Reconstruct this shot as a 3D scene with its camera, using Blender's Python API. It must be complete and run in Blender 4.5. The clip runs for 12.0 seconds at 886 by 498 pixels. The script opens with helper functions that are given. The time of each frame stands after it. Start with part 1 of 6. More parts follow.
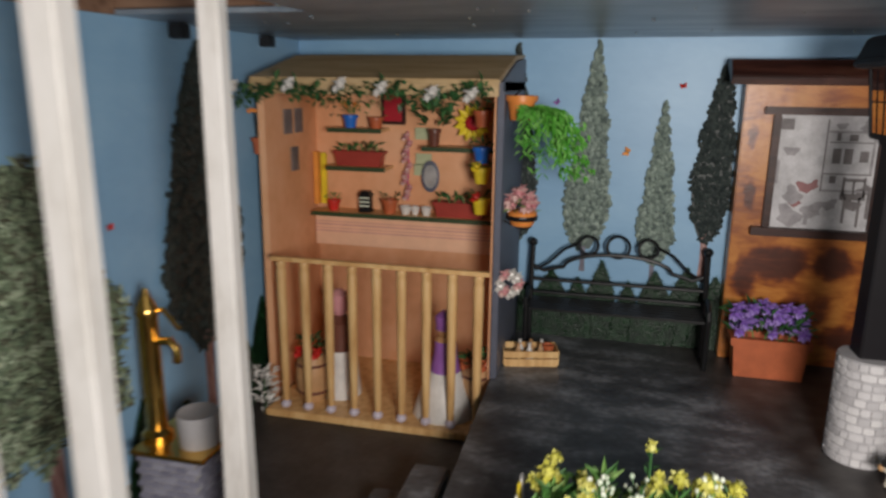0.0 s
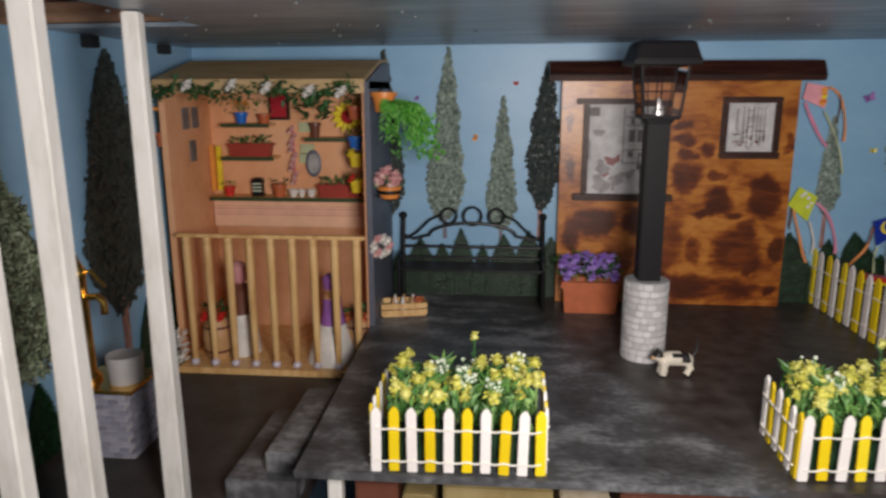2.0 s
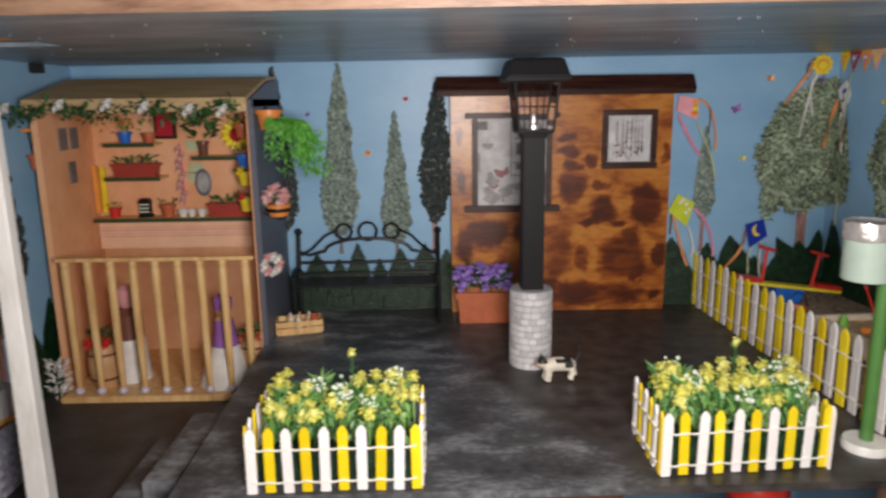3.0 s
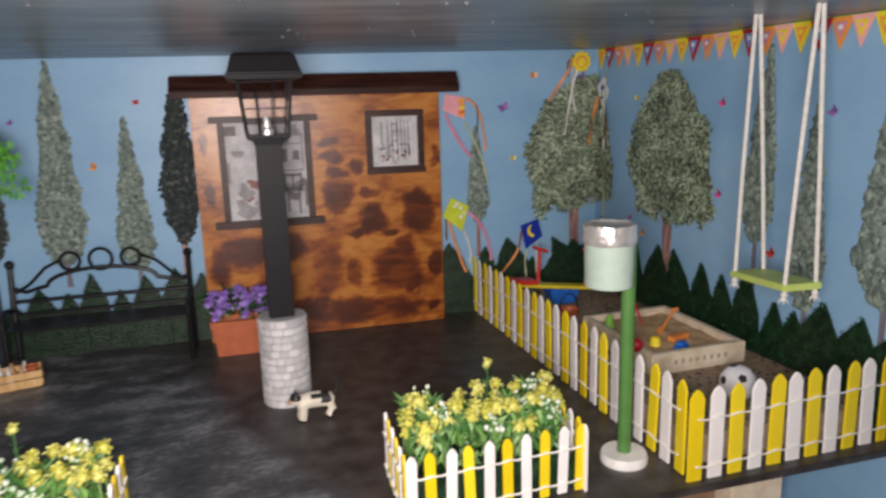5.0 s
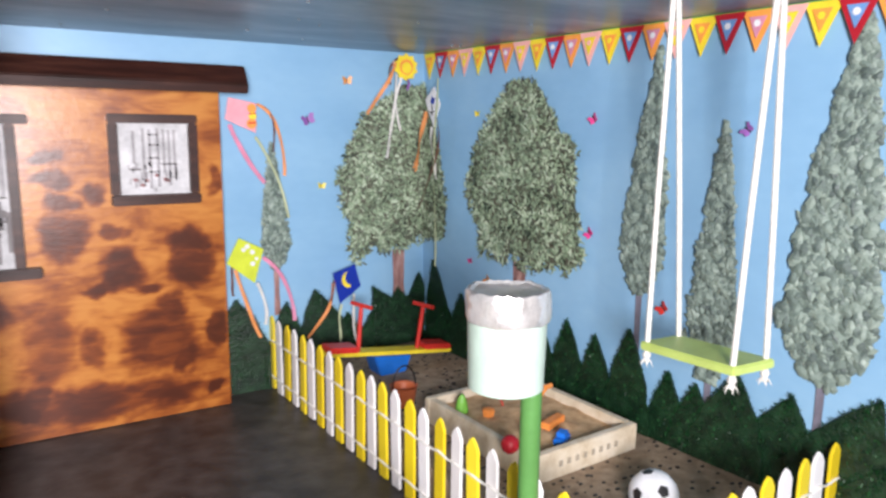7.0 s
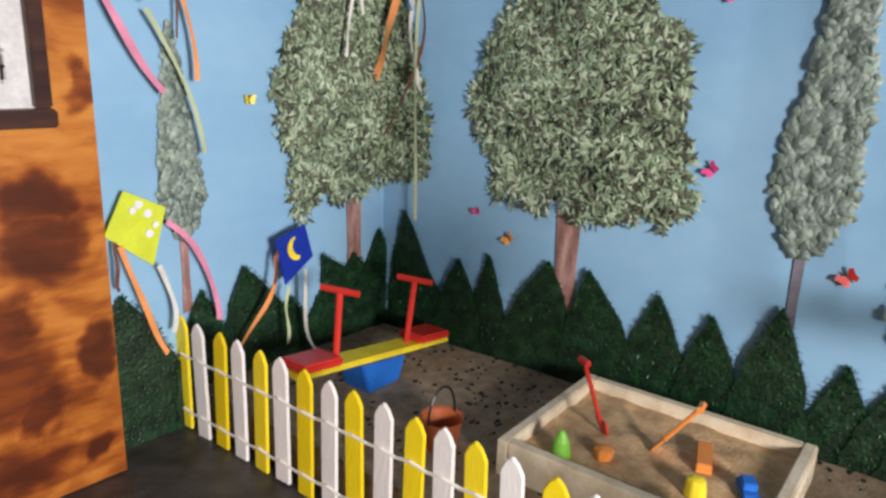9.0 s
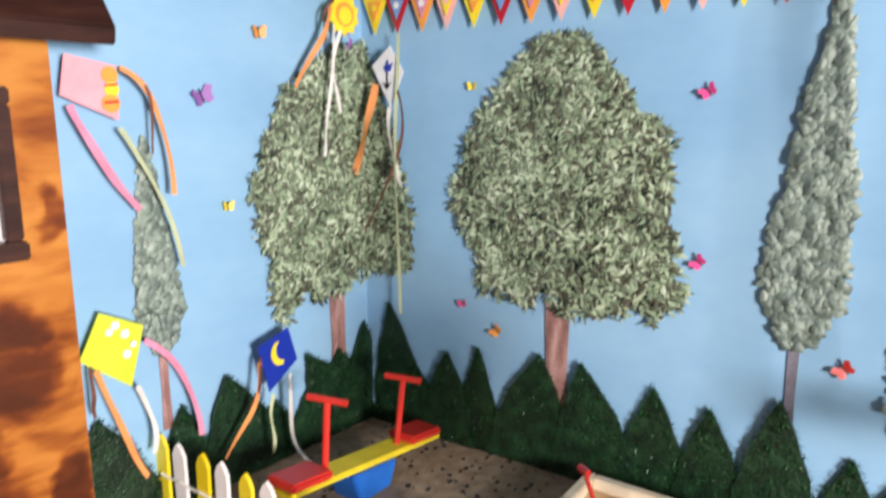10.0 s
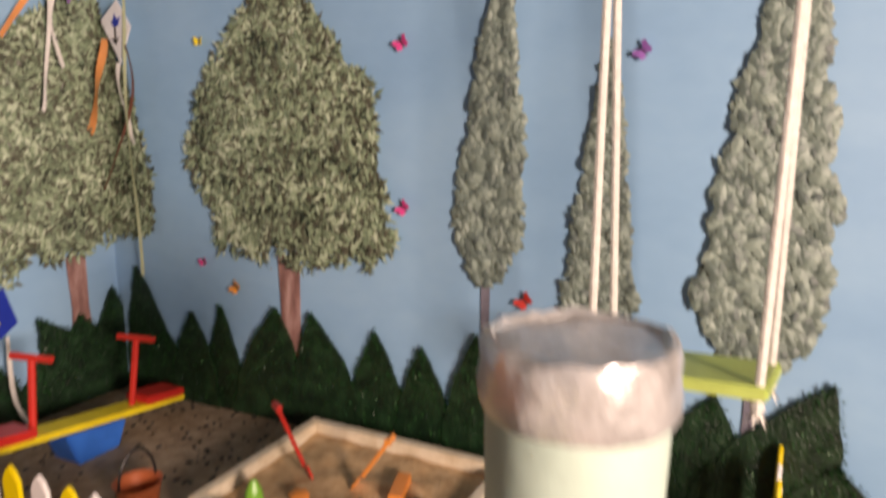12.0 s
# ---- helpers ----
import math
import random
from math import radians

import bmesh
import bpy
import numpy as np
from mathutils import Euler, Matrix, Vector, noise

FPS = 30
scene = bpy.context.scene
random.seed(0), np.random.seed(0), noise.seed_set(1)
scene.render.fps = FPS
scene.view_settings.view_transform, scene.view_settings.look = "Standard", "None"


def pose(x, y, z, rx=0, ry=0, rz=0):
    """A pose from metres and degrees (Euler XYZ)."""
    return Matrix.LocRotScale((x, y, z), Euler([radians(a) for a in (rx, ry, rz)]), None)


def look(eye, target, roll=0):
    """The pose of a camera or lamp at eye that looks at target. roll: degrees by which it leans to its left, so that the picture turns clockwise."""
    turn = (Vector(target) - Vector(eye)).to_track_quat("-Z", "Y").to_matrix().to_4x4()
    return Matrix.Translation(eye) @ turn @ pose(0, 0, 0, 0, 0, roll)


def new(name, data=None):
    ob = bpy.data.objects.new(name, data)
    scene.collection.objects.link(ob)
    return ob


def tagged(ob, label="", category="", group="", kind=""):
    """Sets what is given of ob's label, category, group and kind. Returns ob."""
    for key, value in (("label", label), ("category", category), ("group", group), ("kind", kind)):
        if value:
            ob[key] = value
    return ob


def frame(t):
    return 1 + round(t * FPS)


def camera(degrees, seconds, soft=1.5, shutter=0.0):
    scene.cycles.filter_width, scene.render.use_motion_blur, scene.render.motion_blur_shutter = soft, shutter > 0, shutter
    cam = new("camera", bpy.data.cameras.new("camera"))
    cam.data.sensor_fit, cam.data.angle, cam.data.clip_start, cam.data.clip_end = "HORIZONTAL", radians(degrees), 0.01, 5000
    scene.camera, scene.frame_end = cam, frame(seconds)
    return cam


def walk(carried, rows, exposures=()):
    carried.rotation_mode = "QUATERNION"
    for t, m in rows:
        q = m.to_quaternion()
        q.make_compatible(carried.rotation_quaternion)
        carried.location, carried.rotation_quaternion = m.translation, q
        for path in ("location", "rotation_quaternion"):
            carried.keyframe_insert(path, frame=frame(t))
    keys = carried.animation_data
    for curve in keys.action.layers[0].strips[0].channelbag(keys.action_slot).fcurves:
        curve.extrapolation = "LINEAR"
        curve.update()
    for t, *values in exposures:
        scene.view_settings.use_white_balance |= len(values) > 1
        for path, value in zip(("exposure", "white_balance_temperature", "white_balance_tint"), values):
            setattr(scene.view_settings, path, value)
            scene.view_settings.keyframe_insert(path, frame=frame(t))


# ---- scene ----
cam = camera(64.7, 12.0, 2.6, 0.5)
PATH = [
    (0, (0.063, 0.026, 0.308), (-0.402, 1.915, -0.156), 0.7),
    (0.5, (0.071, -0.11, 0.326), (-0.442, 1.773, -0.11), -0.6),
    (1, (0.094, -0.154, 0.322), (-0.306, 1.763, -0.082), 0.7),
    (1.5, (0.112, -0.14, 0.306), (-0.178, 1.784, -0.157), -0.7),
    (2, (0.121, -0.134, 0.3), (-0.06, 1.807, -0.147), -0.1),
    (2.5, (0.145, -0.136, 0.303), (0.062, 1.818, -0.115), -1.3),
    (2.7, (0.153, -0.14, 0.306), (0.112, 1.816, -0.111), -1.1),
    (4.3, (0.239, -0.088, 0.299), (0.543, 1.84, -0.139), -1.4),
    (4.5, (0.243, -0.076, 0.3), (0.596, 1.839, -0.156), -1.6),
    (5, (0.268, -0.06, 0.302), (0.757, 1.833, -0.12), -1.6),
    (5.5, (0.276, -0.016, 0.3), (0.862, 1.851, -0.109), -1.3),
    (6, (0.294, 0.017, 0.3), (1.018, 1.843, -0.078), -1.6),
    (6.5, (0.312, 0.08, 0.294), (1.175, 1.851, -0.049), -0.9),
    (7, (0.325, 0.159, 0.279), (1.369, 1.831, -0.059), 0.7),
    (7.5, (0.335, 0.222, 0.261), (1.447, 1.846, -0.091), 1.1),
    (7.7, (0.33, 0.241, 0.251), (1.438, 1.862, -0.125), 1.0),
    (9.3, (0.342, 0.48, 0.247), (1.847, 1.685, -0.283), 2.3),
    (9.5, (0.356, 0.475, 0.25), (1.815, 1.746, -0.253), 1.4),
    (10, (0.345, 0.477, 0.277), (1.882, 1.698, -0.105), 0.0),
    (10.5, (0.346, 0.469, 0.285), (1.917, 1.671, -0.011), -0.3),
    (11, (0.384, 0.444, 0.292), (2.054, 1.515, 0.04), 0.9),
    (11.5, (0.408, 0.415, 0.287), (2.162, 1.335, 0.005), 0.8),
    (12, (0.391, 0.378, 0.249), (2.107, 1.33, -0.137), 0.5),
]
walk(cam, [(t, look(eye, target, roll)) for t, eye, target, roll in PATH],
     [(0, -0.32, 6350, 12), (0.6, -0.44, 6450, 10), (1.1, -0.5, 6450, 10), (1.6, -0.36, 6450, 11), (2.0, -0.42, 6350, 13), (2.7, -0.22, 6350, 13), (4.5, -0.2, 6450, 17), (5.5, 0.1, 6250, 17), (6.5, 0.80, 6050, 14), (7, 1.02, 5900, 15), (7.5, 0.5, 6100, 14), (9.5, 1.2, 6300, 13), (10.0, 1.38, 6400, 15), (10.5, 1.36, 7000, 18), (11.0, 1.05, 7700, 26), (11.5, 0.82, 7600, 26), (12, 0.70, 7900, 28)])

# ---- light ----
world = bpy.data.worlds.new("dim_room")
scene.world = world
world.use_nodes = True
world.node_tree.nodes["Background"].inputs[0].default_value = (0.80, 0.76, 0.70, 1)
world.node_tree.nodes["Background"].inputs[1].default_value = 0.006


def area_light(name, eye, target, size, watts, colour):
    lamp = bpy.data.lights.new(name, "AREA")
    lamp.shape, lamp.size, lamp.energy, lamp.color = "DISK", size, watts, colour
    ob = new(name, lamp)
    ob.matrix_world = look(eye, target)
    return ob


# the torch that lights the dolls' house from the open front
area_light("torch", (0.235, -0.10, 0.282), (0.24, 0.80, 0.18), 0.17, 6.6, (1.0, 0.93, 0.85))

# ---- materials ----


def material(name, colours, scale=40.0, rough=0.6, metal=0.0, bump=0.0, bump_scale=200.0, detail=4.0, stretch=(1, 1, 1),
             island=False, per_object=False, alpha=None, coat=0.0, fine=0.25, trans=0.0, mixf=0.7, span=None, spec=0.5):
    """Two scales of noise mix the colours; bump gives fine relief."""
    m = bpy.data.materials.new(name)
    m.use_nodes = True
    nt = m.node_tree
    n, l = nt.nodes, nt.links
    b = n["Principled BSDF"]
    b.inputs["Roughness"].default_value = rough
    b.inputs["Metallic"].default_value = metal
    b.inputs["Coat Weight"].default_value = coat
    b.inputs["Transmission Weight"].default_value = trans
    b.inputs["Specular IOR Level"].default_value = spec
    tc = n.new("ShaderNodeTexCoord")
    mp = n.new("ShaderNodeMapping")
    mp.inputs["Scale"].default_value = stretch
    l.new(tc.outputs["Object"], mp.inputs["Vector"])
    nz = n.new("ShaderNodeTexNoise")
    nz.inputs["Scale"].default_value, nz.inputs["Detail"].default_value = scale, detail
    l.new(mp.outputs["Vector"], nz.inputs["Vector"])
    nf = n.new("ShaderNodeTexNoise")
    nf.inputs["Scale"].default_value, nf.inputs["Detail"].default_value = scale * 7, 3
    l.new(mp.outputs["Vector"], nf.inputs["Vector"])
    mix = n.new("ShaderNodeMix")
    mix.inputs["Factor"].default_value = fine
    l.new(nz.outputs["Fac"], mix.inputs["A"])
    l.new(nf.outputs["Fac"], mix.inputs["B"])
    out = mix.outputs["Result"]
    if island or per_object:
        src = n.new("ShaderNodeNewGeometry") if island else n.new("ShaderNodeObjectInfo")
        mix2 = n.new("ShaderNodeMix")
        mix2.inputs["Factor"].default_value = mixf
        l.new(out, mix2.inputs["A"])
        l.new(src.outputs["Random Per Island" if island else "Random"], mix2.inputs["B"])
        out = mix2.outputs["Result"]
    ramp = n.new("ShaderNodeValToRGB")
    els = ramp.color_ramp.elements
    lo, hi = span or ((0.1, 0.9) if island or per_object else (0.33, 0.67))
    k = len(colours)
    els[0].position, els[0].color = lo, (*colours[0], 1)
    els[1].position, els[1].color = hi, (*colours[-1], 1)
    for i in range(1, k - 1):
        e = els.new(lo + (hi - lo) * i / (k - 1))
        e.color = (*colours[i], 1)
    l.new(out, ramp.inputs["Fac"])
    l.new(ramp.outputs["Color"], b.inputs["Base Color"])
    if bump:
        nb = n.new("ShaderNodeTexNoise")
        nb.inputs["Scale"].default_value, nb.inputs["Detail"].default_value = bump_scale, 4
        l.new(mp.outputs["Vector"], nb.inputs["Vector"])
        bp = n.new("ShaderNodeBump")
        bp.inputs["Strength"].default_value, bp.inputs["Distance"].default_value = bump, 0.002
        l.new(nb.outputs["Fac"], bp.inputs["Height"])
        l.new(bp.outputs["Normal"], b.inputs["Normal"])
    return m


def tint(c, f):
    return tuple(min(1.0, v * f) for v in c)


def paint(name, c, rough=0.45, var=0.12, **kw):
    return material(name, [tint(c, 1 - var), c, tint(c, 1 + var)], rough=rough, scale=kw.pop("scale", 60), bump=kw.pop("bump", 0.08), **kw)


SKY = material("sky_paint", [(0.235, 0.435, 0.65), (0.265, 0.475, 0.69), (0.30, 0.515, 0.72)], scale=9, rough=0.42, bump=0.05, bump_scale=120, stretch=(1, 1, 2))
CLOUD = material("ceiling_paint", [(0.15, 0.195, 0.25), (0.245, 0.30, 0.355), (0.43, 0.475, 0.51)], scale=9, rough=0.35, bump=0.06, stretch=(1, 3.5, 1))
SLATE = material("slate_floor", [(0.028, 0.028, 0.031), (0.082, 0.085, 0.092), (0.26, 0.27, 0.285)], scale=18, rough=0.45, bump=0.12, bump_scale=160, stretch=(1, 1.6, 1), fine=0.3)
SLATE_DARK = material("brown_black_floor", [(0.024, 0.021, 0.020), (0.042, 0.036, 0.034), (0.066, 0.058, 0.055)], scale=22, rough=0.5, bump=0.1, fine=0.35)
MAHOGANY = material("mahogany", [(0.17, 0.042, 0.016), (0.33, 0.095, 0.036), (0.44, 0.15, 0.065)], scale=14, rough=0.3, stretch=(6, 6, 1), bump=0.05)
BOARD = material("brown_board_edge", [(0.14, 0.075, 0.045), (0.24, 0.14, 0.09), (0.32, 0.20, 0.13)], scale=20, rough=0.45, stretch=(1, 6, 6), bump=0.1)
WHITE = material("white_gloss_paint", [(0.66, 0.64, 0.60), (0.80, 0.79, 0.76), (0.86, 0.85, 0.83)], scale=25, rough=0.35, bump=0.1, stretch=(2, 2, 0.5))
PINE = material("varnished_pine", [(0.55, 0.30, 0.11), (0.72, 0.45, 0.19), (0.80, 0.55, 0.26)], scale=30, rough=0.4, stretch=(4, 4, 0.6), bump=0.06)
PEACH = material("peach_wall", [(0.68, 0.32, 0.15), (0.80, 0.41, 0.21), (0.86, 0.48, 0.27)], scale=12, rough=0.6, bump=0.06)
ROOFWOOD = material("pale_roof_wood", [(0.42, 0.28, 0.13), (0.52, 0.37, 0.19), (0.60, 0.44, 0.25)], scale=14, rough=0.55, stretch=(1, 5, 5), bump=0.06)
GREYBLUE = paint("grey_blue_paint", (0.11, 0.12, 0.16), rough=0.5)
BLACK = paint("black_iron", (0.010, 0.010, 0.011), rough=0.4, spec=0.35)
BLACKPLASTIC = paint("black_plastic", (0.010, 0.009, 0.011), rough=0.5, bump=0.02, spec=0.18)
STONEGREY = material("pale_brick_print", [(0.42, 0.41, 0.42), (0.58, 0.57, 0.58), (0.70, 0.69, 0.69)], scale=60, rough=0.6, bump=0.3, per_object=True)
MORTAR = paint("mortar_grey", (0.40, 0.39, 0.40), rough=0.8)
BLUEBRICK = material("blue_grey_brick", [(0.20, 0.20, 0.27), (0.30, 0.30, 0.38), (0.40, 0.40, 0.48)], scale=50, rough=0.6, bump=0.2, per_object=True)
TERRA = paint("terracotta_plastic", (0.50, 0.13, 0.05), rough=0.4, var=0.15)
ORANGE = paint("orange_paint", (0.80, 0.28, 0.06), rough=0.4)
YELLOW = material("yellow_paint", [(0.70, 0.50, 0.004), (0.84, 0.64, 0.010), (0.90, 0.72, 0.03)], scale=50, rough=0.4, bump=0.2, stretch=(3, 3, 0.6), per_object=True)
WHITEPICKET = material("white_picket_paint", [(0.80, 0.76, 0.74), (0.86, 0.83, 0.81), (0.90, 0.88, 0.87)], scale=50, rough=0.4, bump=0.2, stretch=(3, 3, 0.6), per_object=True)
WIRE = paint("white_cord", (0.80, 0.78, 0.72), rough=0.7)
ROPE = material("white_rope", [(0.62, 0.60, 0.55), (0.80, 0.78, 0.73)], scale=300, rough=0.8, bump=0.4, bump_scale=700)
LEAF = material("plastic_leaf", [(0.035, 0.11, 0.03), (0.07, 0.20, 0.045), (0.16, 0.33, 0.08), (0.30, 0.46, 0.16)], scale=60, rough=0.45, island=True)
LEAFDARK = material("dark_leaf", [(0.012, 0.05, 0.016), (0.03, 0.10, 0.03), (0.07, 0.19, 0.06)], scale=60, rough=0.5, island=True)
FERN = material("bright_fern", [(0.06, 0.28, 0.03), (0.14, 0.48, 0.06), (0.32, 0.66, 0.18)], scale=60, rough=0.45, island=True)
PETALYELLOW = material("yellow_petal", [(0.42, 0.41, 0.05), (0.60, 0.58, 0.10), (0.72, 0.71, 0.26)], scale=60, rough=0.5, island=True)
PETALWHITE = material("pale_green_petal", [(0.45, 0.58, 0.42), (0.66, 0.74, 0.58), (0.80, 0.84, 0.74)], scale=60, rough=0.5, island=True)
PETALVIOLET = material("violet_petal", [(0.20, 0.08, 0.42), (0.36, 0.20, 0.66), (0.58, 0.44, 0.84)], scale=60, rough=0.5, island=True)
PETALPINK = material("pink_petal", [(0.55, 0.18, 0.22), (0.76, 0.42, 0.42), (0.85, 0.66, 0.60)], scale=60, rough=0.5, island=True)
DAUBSAGE = material("sage_paint_daub", [(0.022, 0.036, 0.022), (0.110, 0.104, 0.074), (0.160, 0.225, 0.140), (0.330, 0.430, 0.275), (0.58, 0.67, 0.50)], scale=34, rough=0.42, island=True, mixf=0.38, span=(0.29, 0.72))
DAUBGREY = material("grey_green_paint_daub", [(0.085, 0.115, 0.105), (0.155, 0.205, 0.178), (0.230, 0.295, 0.250), (0.33, 0.405, 0.345)], scale=70, rough=0.5, island=True, mixf=0.42, span=(0.27, 0.73))
DAUBDARK = material("dark_green_paint_daub", [(0.016, 0.024, 0.024), (0.032, 0.044, 0.042), (0.052, 0.068, 0.062)], scale=60, rough=0.5, island=True)
TREEUNDER = paint("tree_underpaint", (0.075, 0.105, 0.08), rough=0.5, var=0.3)
GREYUNDER = paint("grey_tree_underpaint", (0.11, 0.15, 0.135), rough=0.5, var=0.25)
DARKUNDER = paint("dark_tree_underpaint", (0.03, 0.04, 0.038), rough=0.5, var=0.3)
TRUNK = material("pink_brown_trunk", [(0.16, 0.08, 0.07), (0.34, 0.18, 0.16), (0.52, 0.34, 0.31)], scale=60, rough=0.5, stretch=(3, 3, 0.7), bump=0.1)
GREYTRUNK = paint("grey_violet_trunk", (0.17, 0.16, 0.20), rough=0.5, var=0.3)
HEDGE = material("dark_glitter_felt", [(0.002, 0.010, 0.005), (0.006, 0.026, 0.010), (0.014, 0.050, 0.020)], scale=110, rough=0.38, bump=0.6, bump_scale=420)
FIBRE = material("green_felt_fibre", [(0.001, 0.010, 0.003), (0.005, 0.036, 0.009), (0.011, 0.070, 0.017), (0.030, 0.13, 0.036)], scale=70, rough=0.45, island=True)
GLITTER = paint("silver_glitter", (0.85, 0.88, 0.90), rough=0.15, metal=0.9)
SAND = material("speckled_sand", [(0.24, 0.17, 0.11), (0.33, 0.24, 0.16), (0.42, 0.32, 0.22)], scale=110, rough=0.9, bump=0.5, bump_scale=500)
SANDPIT = material("orange_sand", [(0.42, 0.26, 0.13), (0.55, 0.36, 0.19), (0.66, 0.46, 0.27)], scale=120, rough=0.9, bump=0.5, bump_scale=500)
BALSA = material("pale_balsa", [(0.58, 0.47, 0.32), (0.70, 0.60, 0.45), (0.78, 0.69, 0.55)], scale=40, rough=0.6, stretch=(2, 2, 2), bump=0.08)
LETTER = paint("faint_letter_grey", (0.40, 0.34, 0.26), rough=0.6)
DARKRED = paint("brick_red_plastic", (0.36, 0.045, 0.030), rough=0.45)
RED = paint("red_plastic", (0.62, 0.035, 0.025), rough=0.35)
BLUE = paint("blue_plastic", (0.02, 0.16, 0.62), rough=0.35)
GREEN = paint("green_plastic", (0.20, 0.50, 0.06), rough=0.35)
LIME = paint("lime_paint", (0.50, 0.62, 0.16), rough=0.45, var=0.1)
MINT = paint("mint_paper", (0.40, 0.50, 0.43), rough=0.5, var=0.08)
FOIL = material("crumpled_foil", [(0.52, 0.50, 0.48), (0.72, 0.70, 0.68), (0.86, 0.84, 0.82)], scale=90, rough=0.32, metal=0.65, bump=0.5, bump_scale=110)
POLEGREEN = paint("green_straw", (0.085, 0.215, 0.055), rough=0.35)
BRASS = paint("brass", (0.75, 0.48, 0.13), rough=0.22, metal=1.0)
STAINED = material("scorched_wood", [(0.085, 0.022, 0.004), (0.20, 0.055, 0.009), (0.46, 0.16, 0.026), (0.60, 0.25, 0.050), (0.66, 0.31, 0.075)], scale=26, rough=0.32, stretch=(0.8, 1, 1.25), bump=0.06, fine=0.12, detail=2)
DARKWOOD = material("dark_stained_wood", [(0.018, 0.006, 0.004), (0.038, 0.012, 0.008), (0.07, 0.026, 0.016)], scale=25, rough=0.42, stretch=(0.6, 5, 5), bump=0.08, spec=0.35)
PAPER = paint("printed_paper", (0.58, 0.57, 0.58), rough=0.65, var=0.25)
PAPERMID = paint("mid_grey_print", (0.34, 0.32, 0.33), rough=0.6, var=0.3)
PAPERGREY = paint("grey_print", (0.19, 0.17, 0.17), rough=0.6, var=0.35)
PAPERPINK = paint("dusty_pink_print", (0.28, 0.13, 0.13), rough=0.6, var=0.35)
PINK = paint("pink_card", (0.86, 0.38, 0.44), rough=0.4)
PALEPINK = paint("pale_pink_card", (0.88, 0.46, 0.42), rough=0.45)
CARDYELLOW = paint("yellow_card", (0.86, 0.68, 0.03), rough=0.45)
CARDORANGE = paint("orange_card", (0.86, 0.34, 0.06), rough=0.45)
CARDRED = paint("dark_red_card", (0.44, 0.012, 0.025), rough=0.45)
PRINTBLUE = paint("pale_blue_print", (0.16, 0.32, 0.62), rough=0.45)
PRINTMAUVE = paint("mauve_print", (0.62, 0.26, 0.36), rough=0.45)
LIMECARD = paint("lime_card", (0.62, 0.70, 0.05), rough=0.3)
NAVY = paint("navy_card", (0.012, 0.035, 0.34), rough=0.3)
WHITECARD = paint("white_card", (0.78, 0.78, 0.80), rough=0.4)
VIOLET = paint("violet_card", (0.30, 0.12, 0.42), rough=0.5)
MAGENTA = paint("magenta_card", (0.70, 0.06, 0.26), rough=0.5)
SATINORANGE = paint("orange_satin", (0.80, 0.32, 0.11), rough=0.25)
SATINPINK = paint("pink_satin", (0.74, 0.28, 0.42), rough=0.22)
SATINWHITE = paint("white_satin", (0.74, 0.72, 0.68), rough=0.3)
SATINBROWN = paint("brown_satin", (0.16, 0.06, 0.04), rough=0.3)
SATINGREEN = paint("pale_green_satin", (0.50, 0.55, 0.34), rough=0.25)
FUR = paint("cream_resin", (0.72, 0.66, 0.55), rough=0.5)
FURBLACK = paint("black_resin", (0.02, 0.018, 0.018), rough=0.45)
FURTAN = paint("tan_resin", (0.52, 0.30, 0.14), rough=0.5)
CLOTH = paint("peach_cloth", (0.84, 0.52, 0.34), rough=0.8, var=0.06)
CLOTHSTRIPE = paint("mauve_stripe", (0.66, 0.36, 0.30), rough=0.8)
BEAD = paint("lilac_bead", (0.58, 0.52, 0.60), rough=0.3)
SHELFGREEN = paint("dark_green_edge", (0.03, 0.06, 0.02), rough=0.5)
BRICKRED = material("red_brick_paper", [(0.26, 0.10, 0.07), (0.36, 0.17, 0.12), (0.46, 0.25, 0.19)], scale=40, rough=0.7, per_object=True)
OLIVE = material("olive_box_board", [(0.20, 0.15, 0.06), (0.30, 0.23, 0.10), (0.36, 0.29, 0.14)], scale=20, rough=0.6, stretch=(1, 1, 0.3))
CLEAR = bpy.data.materials.new("clear_plastic")
CLEAR.use_nodes = True
_b = CLEAR.node_tree.nodes["Principled BSDF"]
_b.inputs["Transmission Weight"].default_value, _b.inputs["Roughness"].default_value, _b.inputs["IOR"].default_value = 1.0, 0.04, 1.06
_b.inputs["Base Color"].default_value = (0.93, 0.92, 0.93, 1)



